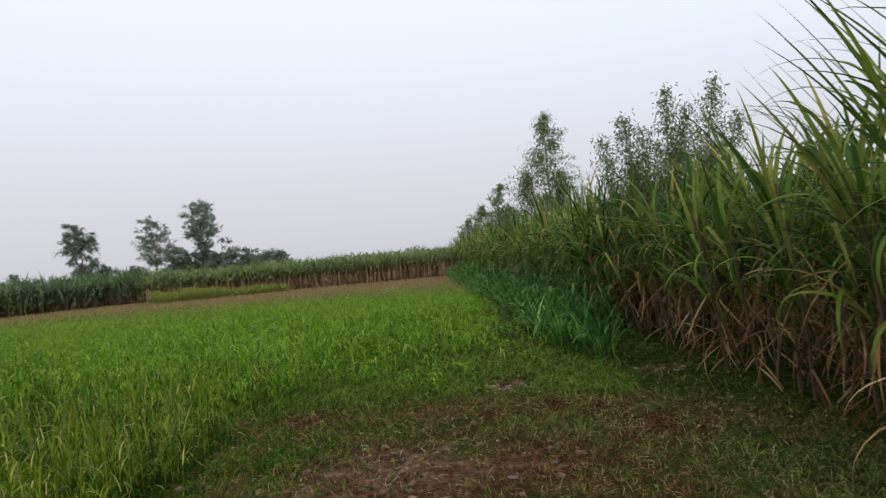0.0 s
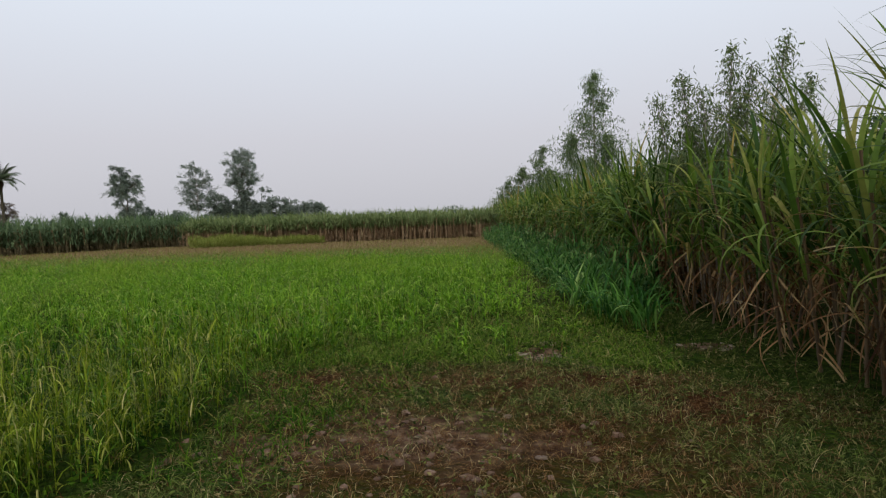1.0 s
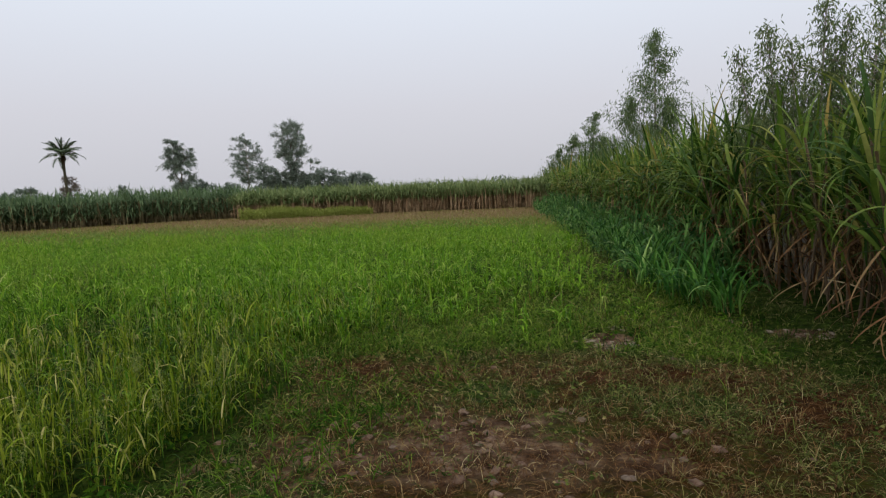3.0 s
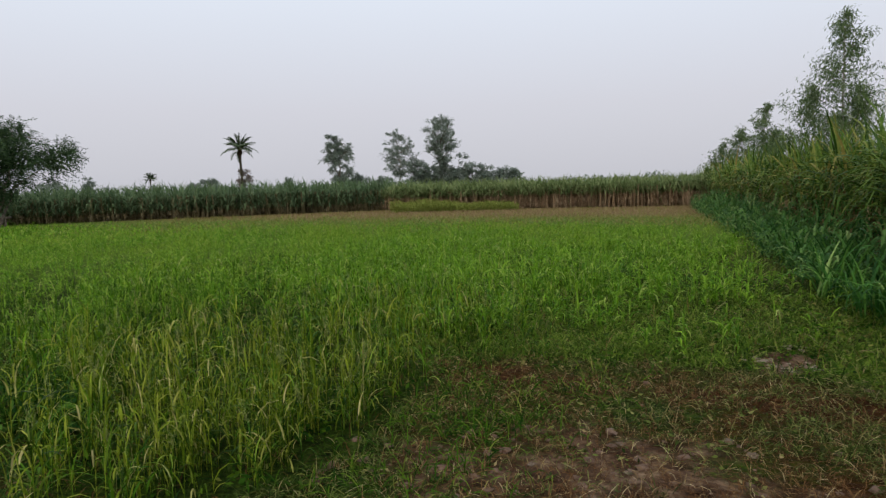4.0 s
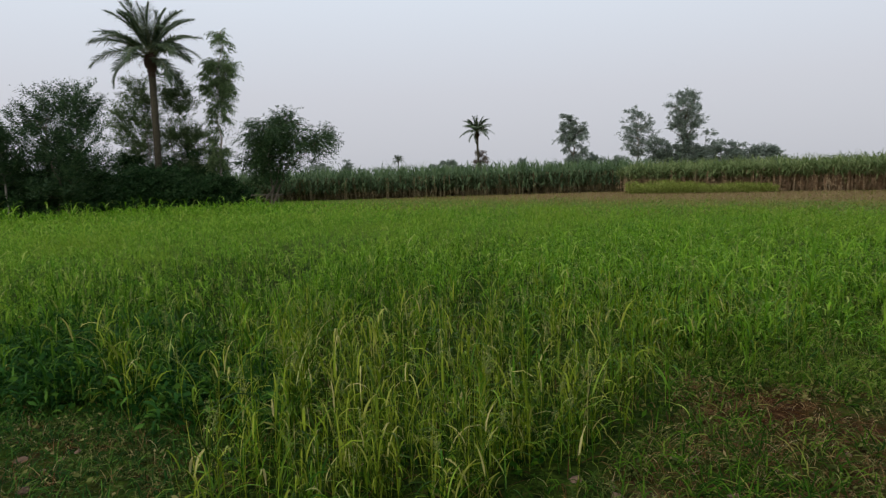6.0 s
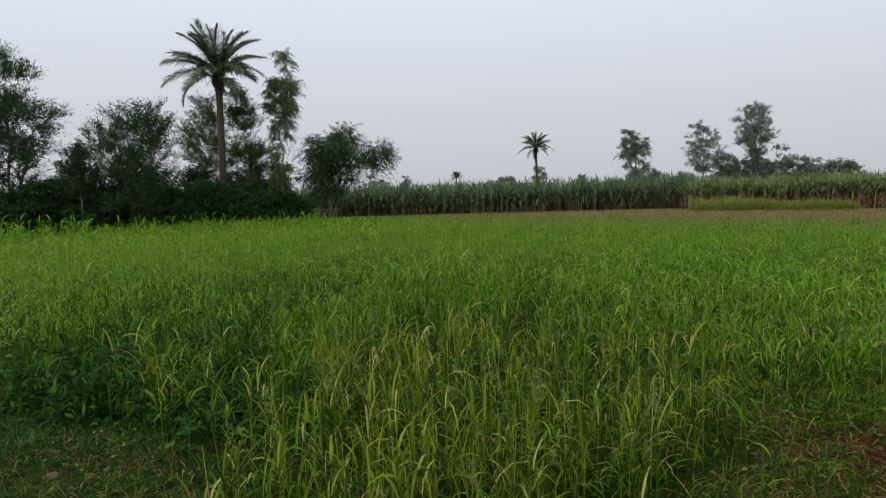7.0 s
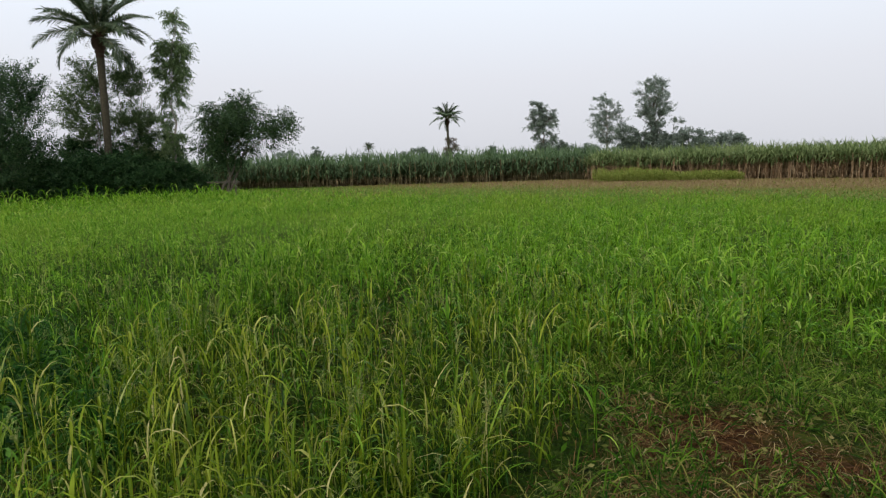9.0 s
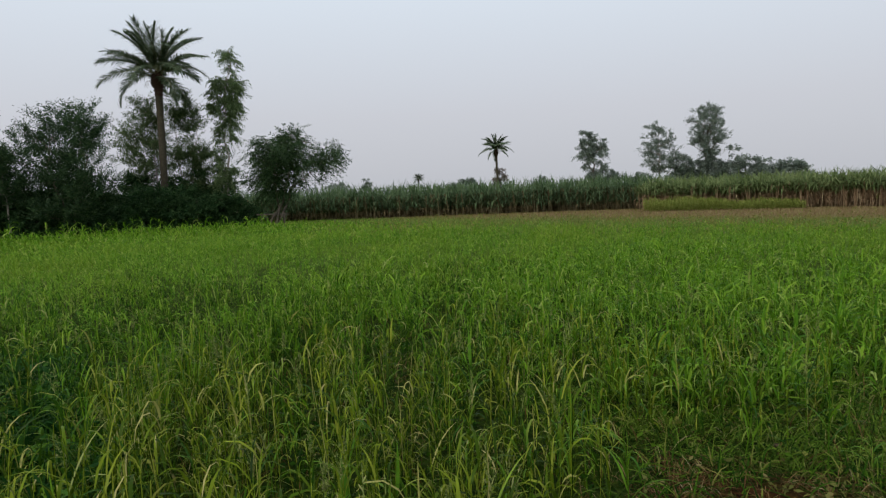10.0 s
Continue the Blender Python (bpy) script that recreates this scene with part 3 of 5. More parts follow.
# bunches of tall stems, set apart, at the stand's front
bn_x, bn_y = tufts(110, 8, -7.0, -3.4, 2.7, 7.5, lambda x, y: field(x, y) & chance(1.15 - np.clip(np.hypot(x + 4.4, y - 3.9) / 4, 0, 1)), 0.06)
bn_h = rng.uniform(0.45, 0.9, len(bn_x))
stuff("fodder_bunches", mesh_np("fodder_bunches", grass_plants(bn_x, bn_y, bn_h, 4, 5, 0.013, 0.16, reach=(0.22, 0.45), rise=(1.15, 1.5), arch=(0.8, 2.8)), M_RIPE), "bunches of tall yellow-green fodder stems", "grass")

# rank dark weeds at the near end of the stand
dx, dy = tufts(1250, 4, -12, -5, 1.6, 5.5, lambda x, y: field(x, y) & chance(dark_corner(x, y)), 0.09)
stuff("dark_weeds", mesh_np("dark_weeds", join([grass_plants(dx, dy, rng.uniform(0.15, 0.42, len(dx)), 5, 3, 0.02, 0.4, reach=(0.5, 0.85), rise=(0.5, 1.3), arch=(0.8, 2.6)),
                                               leaf_cloud(on_ground(dx, dy, 0.14), 5, (0.1, 0.1, 0.08), 0.075, 0.042, 0.0, 0.5)]), M_DARKWEED), "deep green rank weeds at the stand's end", "weed")
kx, ky = scatter(430, -11, -5, 1.8, 5.2, lambda x, y: field(x, y) & chance(1.1 * dark_corner(x, y)))
stuff("weed_sorghum", mesh_np("weed_sorghum", grass_plants(kx, ky, rng.uniform(0.35, 0.75, len(kx)), 6, 5, 0.017, 0.2, reach=(0.35, 0.6), rise=(1.1, 1.5), arch=(0.9, 2.5)), M_UNDER2), "arching green sorghum rising out of dark weeds", "sorghum")

wx1, wy1 = tufts(1900, 8, -8.0, -4.0, 1.4, 3.3, lambda x, y: in_patch(x, y) & chance(np.clip((-x - 4.0) / 1.0, 0, 1) * (0.35 + 0.65 * wave(x, y, 2.1, 51))), 0.05)
stuff("dark_turf", mesh_np("dark_turf", ribbons(on_ground(wx1, wy1), rng.uniform(0, 6.3, len(wx1)), rng.uniform(0.05, 0.17, len(wx1)), 0.009, rng.uniform(0.4, 1.4, len(wx1)), rng.uniform(0.3, 1.8, len(wx1)), 2, rng.uniform(-0.6, 0.6, len(wx1))), M_DARKWEED), "dark low weeds on the trodden ground", "weed")

# young sorghum with broad leaves over the field's open part
bx, by = tufts(1900, 3, -12, 0, 7.2, 18, lambda x, y: field(x, y) & chance((1.05 - track_side(x, y)) * (0.05 + 0.9 * clumpy(x + 5, y)) * (0.15 + 0.85 * head_strip(x, y))), 0.09)
bh = (0.2 + 0.26 * clumpy(bx + 3, by)) * rng.uniform(0.6, 1.5, len(bx)) * (0.6 + 0.4 * head_strip(bx, by))
stuff("leafy_fodder", mesh_np("leafy_fodder", grass_plants(bx, by, bh, 6, 3, 0.021, 0.2, reach=(0.55, 0.95), rise=(0.8, 1.45), arch=(1.0, 2.8)), M_LEAFY), "bright green young sorghum with broad arching leaves", "sorghum")

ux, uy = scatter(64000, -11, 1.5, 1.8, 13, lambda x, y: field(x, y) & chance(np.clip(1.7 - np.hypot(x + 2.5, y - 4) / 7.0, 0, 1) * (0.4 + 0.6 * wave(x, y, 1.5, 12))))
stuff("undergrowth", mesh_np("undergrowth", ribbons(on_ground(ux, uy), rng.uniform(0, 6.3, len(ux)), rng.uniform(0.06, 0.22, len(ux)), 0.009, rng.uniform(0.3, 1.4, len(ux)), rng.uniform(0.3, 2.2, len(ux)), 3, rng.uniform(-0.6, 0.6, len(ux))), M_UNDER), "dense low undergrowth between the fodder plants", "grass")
ux, uy = tufts(4200, 6, -11, 0.5, 2.0, 14, lambda x, y: field(x, y) & chance(np.clip(1.6 - np.hypot(x + 2.5, y - 4) / 8.0, 0, 1) * clumpy(x, y + 7)), 0.06)
stuff("ground_weeds", mesh_np("ground_weeds", leaf_cloud(on_ground(ux, uy, 0.06), 1, (0.02, 0.02, 0.04), 0.06, 0.03, 0.0, 0.6), M_UNDER2), "broad-leaved weeds on the field's floor", "weed")
ux, uy = scatter(9000, -9, 0.5, 2.4, 11, lambda x, y: field(x, y) & chance(np.clip(1.6 - np.hypot(x + 3.5, y - 4.5) / 6.0, 0, 1) * wave(x, y, 2.3, 71)))
stuff("dead_grass", mesh_np("dead_grass", ribbons(on_ground(ux, uy, 0.02), rng.uniform(0, 6.3, len(ux)), rng.uniform(0.1, 0.32, len(ux)), 0.006, rng.uniform(0.1, 1.3, len(ux)), rng.uniform(0.3, 1.5, len(ux)), 3, rng.uniform(-0.5, 0.5, len(ux))), M_STRAW), "dead brown grass among the fodder stems", "straw")

mx, my = scatter(24000, -26, 0, 0, 25, lambda x, y: field(x, y) & (np.hypot(x + 2, y - 3) > 8) & (np.hypot(x + 2, y - 3) < 25) & chance((1.05 - 0.8 * track_side(x, y)) * (0.3 + 0.2 * head_strip(x, y) + 0.5 * clumpy(x * 0.6, y * 0.6))))
mh = (0.16 + 0.15 * clumpy(mx * 0.7, my * 0.7) + 0.12 * np.clip((-mx - 12) / 8, 0, 1)) * rng.uniform(0.5, 1.3, len(mx)) * np.where(chance(np.full(len(mx), 0.05)), 1.8, 1.0)
stuff("field_grass", mesh_np("field_grass", grass_plants(mx, my, mh, 5, 2, 0.024, 0.3, reach=(0.5, 0.9), rise=(0.5, 1.4)), M_MIDGRASS), "green field grass in an uneven stand", "grass")

edge_line = lambda x, y: (x > -39) & ((y - 42) < (x + 32.6) * (16 / 12.4) - 1.0) & (y < 45.4 + (x + 9) * 0.27)
fx, fy = scatter(25000, -40, 0, -6, 46, lambda x, y: field(x, y) & (np.hypot(x + 2, y - 3) > 22) & edge_line(x, y) & chance(1.0 - 0.8 * np.clip((y - 0.21 * (x + 20) - 26) / 9, 0, 1)))
lush_left = np.clip((-fx - 16) / 8, 0, 1) * np.clip((24 - fy) / 8, 0, 1)
fh = (0.24 + 0.16 * lush_left) * rng.uniform(0.55, 1.3, len(fx)) * np.where(fy > 30, 0.7, 1)
gf = fy < 23 + 4 * ragged(fx, fy, 0.3, 3) + rng.normal(0, 5, len(fx))
rich = gf & (chance(lush_left * 1.3))
stuff("rich_field_grass", mesh_np("rich_field_grass", grass_plants(fx[rich], fy[rich], fh[rich], 4, 2, 0.05, stem=False, reach=(0.45, 0.75)), M_MIDGRASS), "rich green grass before the thicket", "grass")
gr = gf & ~rich
stuff("far_field_grass", mesh_np("far_field_grass", grass_plants(fx[gr], fy[gr], fh[gr], 4, 2, 0.05, stem=False, reach=(0.4, 0.7)), M_HAZED_GREEN), "green grass across the far field", "grass")
stuff("dry_field_grass", mesh_np("dry_field_grass", grass_plants(fx[~gf], fy[~gf], fh[~gf], 3, 2, 0.05, stem=False, reach=(0.4, 0.7)), M_FARGRASS), "dull grass turning brown by the far cane", "grass")
st_x, st_y = scatter(12000, -36, -5, 27, 47, lambda x, y: edge_line(x, y) & (x < cane_edge(y) - 1))
st_n = len(st_x)
stuff("stubble", mesh_np("stubble", ribbons(on_ground(st_x, st_y), rng.uniform(0, 6.3, st_n), rng.uniform(0.08, 0.2, st_n), 0.05, rng.uniform(0.7, 1.5, st_n), 0.4, 1), M_STUBBLE), "brown stubble strip before the cane", "stubble")

ex = rng.uniform(-37, -31.5, 520)
ey = rng.uniform(-4, 15, 520)
eh = (0.4 + 0.3 * rng.uniform(0, 1, 520) + 0.6 * rng.uniform(0, 1, 520) ** 5) * (1 + 0.35 * np.clip((6 - ey) / 6, 0, 1))
stuff("edge_grass", mesh_np("edge_grass", grass_plants(ex, ey, eh, 6, 4, 0.045, reach=(0.4, 0.65), rise=(1.0, 1.45), arch=(0.8, 2.8)), M_LEAFY), "tall bright grass at the foot of the thicket", "grass")

# ---- turf, straw and clods on the trodden patch ----
def sward(x, y, h, w, seg=2):
    n = len(x)
    return ribbons(on_ground(x, y), rng.uniform(0, 6.3, n), h, w, rng.uniform(0.1, 1.35, n), rng.uniform(0.3, 2.0, n), seg, rng.uniform(-0.7, 0.7, n))


patch_dry = lambda x, y: np.clip(0.23 - 0.18 * np.clip((-x - 3.9) / 0.8, 0, 1) + 0.7 * dry_spots(x, y) + 0.35 * ragged(x, y, 1.25, 9) + 0.25 * ragged(x, y, 4.1, 14), 0, 1)
low_place = lambda x, y: in_patch(x, y) & (x < cane_edge(y) + 0.2)
tx, ty = tufts(13000, 14, -8.6, 2.4, 1.6, 8.2, lambda x, y: low_place(x, y) & chance((1 - 0.6 * np.clip(bareness(x, y), 0, 1)) * (1.05 - patch_dry(x, y)) * (1 - 0.6 * np.clip((-x - 4.0) / 0.8, 0, 1))), 0.04)
stuff("turf", mesh_np("turf", sward(tx, ty, rng.uniform(0.04, 0.16, len(tx)) * (0.5 + 0.8 * wave(tx, ty, 2.2, 10)), 0.006, 3), M_TURF), "low trodden grass, green and patchy", "grass")
tx, ty = tufts(12000, 11, -8.6, 2.4, 1.6, 8.4, lambda x, y: low_place(x, y) & chance((1 - 0.3 * np.clip(bareness(x, y), 0, 1)) * (0.16 + 0.9 * patch_dry(x, y))), 0.03)
stuff("straw", mesh_np("straw", sward(tx, ty, rng.uniform(0.04, 0.16, len(tx)), 0.0045, 3), M_STRAW), "dead reddish-brown straw in the trodden patch", "straw")
tx, ty = tufts(5600, 7, -3.5, 2.0, 7.0, 24, lambda x, y: (x < cane_edge(y) + 0.2) & ~in_patch(x, y) & chance(0.1 + track_side(x, y)) & chance(1.05 - 1.5 * bareness(x, y)), 0.05)
stuff("track_grass", mesh_np("track_grass", sward(tx, ty, rng.uniform(0.05, 0.18, len(tx)), 0.01), M_TURF), "short green grass on the strip beside the cane", "grass")
tx, ty = tufts(7500, 9, -5.5, 0.5, 6.6, 12.0, lambda x, y: ~in_patch(x, y) & (x < cane_edge(y) - 1.2) & chance(1.2 - 0.8 * head_strip(x, y)) & chance(1.05 - 1.5 * bareness(x, y)), 0.06)
stuff("headland_grass", mesh_np("headland_grass", sward(tx, ty, rng.uniform(0.06, 0.24, len(tx)), 0.009, 3), M_HEADLAND), "thin uneven grass where the stand opens on to the patch", "grass")
wx0, wy0 = tufts(2600, 7, -6.5, 2.2, 2.2, 9.5, lambda x, y: (x < cane_edge(y)) & (in_patch(x, y) | (track_side(x, y) > 0.2)) & chance(wave(x, y, 1.9, 15) * (1 - np.clip(bareness(x, y), 0, 1))), 0.035)
stuff("creeping_weed", mesh_np("creeping_weed", leaf_cloud(on_ground(wx0, wy0, 0.03), 1, (0.01, 0.01, 0.015), 0.045, 0.02, 0.0, 0.6), M_TURF), "creeping broad-leaved weeds in the turf", "weed")

wx2, wy2 = tufts(1100, 9, -4.2, -1.7, 4.0, 7.4, lambda x, y: in_patch(x, y) & chance((0.25 + 0.75 * wave(x, y, 2.6, 61)) * np.clip((-x - 1.9) / 0.8, 0, 1) * (1 - np.clip(1.6 - 1.5 * np.hypot((x + 2.9) / 0.75, (y - 6.75) / 0.42), 0, 1))), 0.045)
stuff("rank_turf", mesh_np("rank_turf", sward(wx2, wy2, rng.uniform(0.08, 0.26, len(wx2)), 0.0095, 4), M_UNDER2), "taller dark-green grass along the patch's edge", "grass")

lx, ly = scatter(7000, -7, 2, 2, 8, lambda x, y: in_patch(x, y) & chance(0.2 + bareness(x, y)))
stuff("straw_litter", mesh_np("straw_litter", ribbons(on_ground(lx, ly, 0.02), rng.uniform(0, 6.3, len(lx)), rng.uniform(0.05, 0.18, len(lx)), 0.0045, rng.uniform(-0.05, 0.25, len(lx)), 0.2, 2), M_STRAW), "loose straw stems lying on the soil", "straw")


def lump(r, seed, flat=0.6, cuts=2):
    bm = bmesh.new()
    bmesh.ops.create_icosphere(bm, subdivisions=cuts, radius=r)
    for v in bm.verts:
        d = noise.noise(v.co / r * 1.1 + Vector((seed * 3.7, seed, 0))) + 0.5 * noise.noise(v.co / r * 2.7 + Vector((seed, 0, seed)))
        v.co *= 1 + 0.7 * d
        v.co.z *= flat
    me = bpy.data.meshes.new("stone")
    bm.to_mesh(me)
    bm.free()
    me.polygons.foreach_set("use_smooth", np.full(len(me.polygons), True))
    return me


cx, cy = scatter(4200, -6, 1.6, 2.2, 9.8, lambda x, y: chance(bareness(x, y) ** 1.3 * 0.95 + 0.01))
clod_src = [lump(1.0, s, 0.42, 1 if s < 4 else 2) for s in range(5)]
clod_v, clod_f, k0 = [], [], 0
for x, y in zip(cx, cy):
    src = clod_src[rng.integers(5)]
    co = np.empty(len(src.vertices) * 3, np.float32)
    src.vertices.foreach_get("co", co)
    tri = np.empty(len(src.polygons) * 3, np.int32)
    src.polygons.foreach_get("vertices", tri)
    a, r = rng.uniform(0, 6.3), 0.007 + 0.042 * rng.uniform(0, 1) ** 2.6
    co = co.reshape(-1, 3) * r
    co = np.stack([co[:, 0] * np.cos(a) - co[:, 1] * np.sin(a), co[:, 0] * np.sin(a) + co[:, 1] * np.cos(a), co[:, 2]], -1)
    clod_v.append(co + np.array([x, y, float(ground_height(np.array(x), np.array(y))) + r * 0.15]))
    clod_f.append(tri.reshape(-1, 3) + k0)
    k0 += len(co)
clod_me = bpy.data.meshes.new("clods")
clod_me.from_pydata(np.concatenate(clod_v).tolist(), [], np.concatenate(clod_f).tolist())
clod_me.materials.append(M_CLOD)
stuff("clods", clod_me, "crumbled dry clay clods on bare soil", "soil")

for i, (x, y, r) in enumerate([(-1.17, 6.02, 0.055), (-1.0, 5.85, 0.06), (-1.9, 5.75, 0.05), (-1.78, 5.62, 0.045), (-0.6, 4.95, 0.06), (-1.35, 4.7, 0.045), (-2.15, 5.0, 0.04),
                               (-1.02, 8.05, 0.05), (-0.85, 8.15, 0.06), (-1.15, 8.2, 0.05), (0.27, 9.5, 0.09), (-0.9, 4.3, 0.06), (-2.5, 4.7, 0.04), (-0.3, 5.3, 0.05), (-1.6, 5.2, 0.04)]):
    me = lump(r * 0.6, i + 11, 0.42, 3)
    me.materials.append(M_STONE)
    ob = tagged(new("stone", me), "pale grey-pink stone half sunk in the soil", "stone", "stones on the bare patch")
    ob.matrix_world = pose(x, y, float(ground_height(np.array(x), np.array(y))) + r * 0.12, 0, 0, i * 47)

# crusted pale clay on the worn spots of the strip
CRUST = [lump(1.0, 40 + k, 0.3, 2) for k in range(4)]
for me in CRUST:
    me.materials.append(M_CRUST)
for cx0, cy0, rx, ry, count in ((-1.0, 8.1, 0.42, 0.2, 26), (-1.05, 8.75, 0.3, 0.14, 9), (0.27, 9.5, 0.22, 0.12, 8), (0.95, 8.9, 0.36, 0.25, 14)):
    for k in range(count):
        a, q = rng.uniform(0, 6.3), math.sqrt(rng.uniform(0, 1))
        x, y, r = cx0 + rx * q * math.cos(a), cy0 + ry * q * math.sin(a), rng.uniform(0.016, 0.045)
        ob = tagged(new("clay_clod", CRUST[rng.integers(4)]), "pale dry clod of crusted clay on a worn spot", "clod", "clods on the worn spots")
        ob.matrix_world = pose(x, y, float(ground_height(np.array(x), np.array(y))) + 0.005, 0, 0, rng.uniform(0, 360)) @ Matrix.Scale(r, 4)

# ---- sugar cane ----
def one_blade(length, width, rise, droop, seg, mat, name, fold=True):
    return mesh_np(name, ribbons(np.zeros((1, 3)), 0.0, length, width, rise, droop, seg, 0.0, fold), mat)


SWORD = [one_blade(rng.uniform(1.0, 1.45), 0.052, rng.uniform(1.3, 1.5), d, 8, M_CANE_LEAF_LOOSE, "leaf") for d in (0.35, 0.75, 1.15, 1.6)]
ARCH = [one_blade(rng.uniform(0.95, 1.4), 0.048, rng.uniform(1.1, 1.42), d, 12, M_CANE_LEAF_LOOSE, "leaf") for d in (1.2, 1.7, 2.1, 2.4, 2.8, 1.5)]
DEAD = [one_blade(ln, 0.024, rise, d, 9, M_CANE_DRY_LOOSE, "dry_leaf") for ln, rise, d in ((0.7, -0.6, 0.7), (0.9, 0.3, 1.5), (0.8, -0.2, 1.0), (1.15, 0.7, 2.1), (0.6, -0.9, 0.5))]


def cane_stalk(h):
    z = np.arange(0, h, 0.06)
    node = (np.arange(len(z)) % 3 == 0)
    path = np.stack([0.03 * np.sin(z * 1.3), 0.03 * np.cos(z * 1.1) - 0.03, z], -1)
    return mesh_np("stalk", tube(path, 0.016 + 0.004 * node - 0.004 * z / h, 7), M_STALK)


def cane_plant(h, out_az):
    """A sugar cane shoot: jointed stalk, sword-like top leaves, arching leaves, dead leaves hanging below."""
    root = new("sugar_cane")
    part("stalk", cane_stalk(h), root)
    for i in range(4):
        part("leaf", SWORD[rng.integers(4)], root, pose(0, 0, h - 0.45 + 0.11 * i, 0, 0, rng.uniform(0, 360)))
    for i in range(8):
        part("leaf", ARCH[rng.integers(6)], root, pose(0, 0, h * (0.4 + 0.065 * i), rng.uniform(-12, 12), 0, out_az + rng.normal(0, 75)))
    for i in range(10):
        part("dry_leaf", DEAD[rng.integers(5)], root, pose(0, 0, h * (0.12 + 0.068 * i), rng.uniform(-35, 35), 0, rng.uniform(0, 360)), "withered brown leaf")
    return tagged(root, "sugar cane with arching green leaves and withered brown base", "sugar cane", "sugar cane beside the track")


OUT = 180 - math.degrees(math.atan(0.272))
protos = [cane_plant(h, OUT) for h in (1.5, 1.75, 1.9, 1.65, 2.0, 1.8)]
spots = []
for row in range(3):
    for k in range(32):
        y = 2.6 + k * 0.36 + rng.uniform(-0.12, 0.12)
        spots.append((float(cane_edge(y)) + 0.15 + row * 0.5 + rng.uniform(-0.15, 0.2), y))
spots += [(2.75, 4.0), (2.95, 4.6)]
BIG_SWORD = [one_blade(ln, 0.05, rise, d, 12, M_CANE_LEAF_LOOSE, "leaf") for ln, rise, d in ((1.7, 1.2, 0.15), (1.7, 1.15, 0.35), (1.55, 1.35, 0.5), (1.55, 1.25, 0.9), (1.45, 1.3, 1.5))]


def tall_cane(h):
    """An older cane: long stiff leaves fanned upwards from the top."""
    root = new("sugar_cane")
    part("stalk", cane_stalk(h), root)
    for i in range(10):
        part("leaf", BIG_SWORD[i % 5], root, pose(0, 0, h - 0.5 + 0.06 * i, rng.uniform(-10, 10), 0, OUT + rng.normal(0, 45)))
    for i in range(8):
        part("dry_leaf", DEAD[rng.integers(5)], root, pose(0, 0, h * (0.14 + 0.06 * i), rng.uniform(-35, 35), 0, rng.uniform(0, 360)), "withered brown leaf")
    return tagged(root, "tall sugar cane with long stiff upright leaves", "sugar cane", "sugar cane beside the track")


for x, y, h in ((2.45, 4.9, 2.1), (2.6, 5.3, 2.3), (2.35, 5.6, 2.0), (2.75, 4.6, 2.2), (2.35, 7.5, 1.95), (2.2, 8.3, 2.15)):
    tall_cane(h).matrix_basis = pose(x, y, -0.02, 0, rng.uniform(-8, -2), 0)
for i, (x, y) in enumerate(spots):
    m = Matrix.Translation((x, y, -0.02)) @ Matrix.Rotation(radians(rng.normal(-4, 6)), 4, "Y") @ Matrix.Rotation(radians(rng.normal(0, 6)), 4, "X") @ Matrix.Rotation(radians(rng.normal(0, 35)), 4, "Z") @ Matrix.Scale(1.0 + 0.12 * float(np.clip((5.0 - y) / 1.0, 0, 1)), 4)
    if i < len(protos):
        protos[i].matrix_basis = m
    else:
        copy_thing(protos[rng.integers(len(protos))], m)


def cane_stand(x, y, h, green, dry, seg, wide, name, mat, label, low=0.38, feet=0.36, dead_mat=None, nod=(0.1, 0.9)):
    """A stand of cane too dense to count: stalks, leaves and dead leaves."""
    n = len(x)
    p = np.stack([x, y, np.zeros(n)], -1)
    az = rng.uniform(0, 6.3, n)
    lean = np.abs(rng.normal(0, 0.08, n))
    stalks = [ribbons(p, az, h * 0.7, 0.045 * wide, np.pi / 2 - lean, 0.1, 2, a, blunt=0.7) for a in (0.0, 1.0)]
    leaves, dead = [], []
    for i in range(green):
        f = low + (0.72 - low) * (i + rng.uniform(0, 1, n)) / green
        q = p + np.stack([np.cos(az) * lean * h * f, np.sin(az) * lean * h * f, h * f], -1)
        up = i >= green - 1
        leaves.append(ribbons(q, rng.uniform(0, 6.3, n), h * rng.uniform(0.36, 0.58, n), 0.05 * wide * rng.uniform(0.7, 1.3, n),
                              rng.uniform(1.2, 1.5, n) if up else rng.uniform(0.8, 1.3, n), rng.uniform(*nod, n) if up else rng.uniform(0.9, 2.5, n), seg, rng.uniform(-0.4, 0.4, n)))
    for i in range(dry):
        f = 0.08 + feet * (i + rng.uniform(0, 1, n)) / dry
        q = p + np.stack([0 * x, 0 * x, h * f], -1)
        dead.append(ribbons(q, rng.uniform(0, 6.3, n), h * rng.uniform(0.18, 0.36, n), 0.03 * wide, rng.uniform(0.2, 1.0, n), rng.uniform(1.2, 2.6, n), max(2, seg - 1), rng.uniform(-0.5, 0.5, n)))
    stuff(name, mesh_np(name, join(leaves), mat), label, "sugar cane")
    stuff(name + "_dry_leaves", mesh_np(name + "_dry", join(dead + stalks), dead_mat or M_CANE_DRY), "withered brown cane leaves and stalks", "sugar cane")


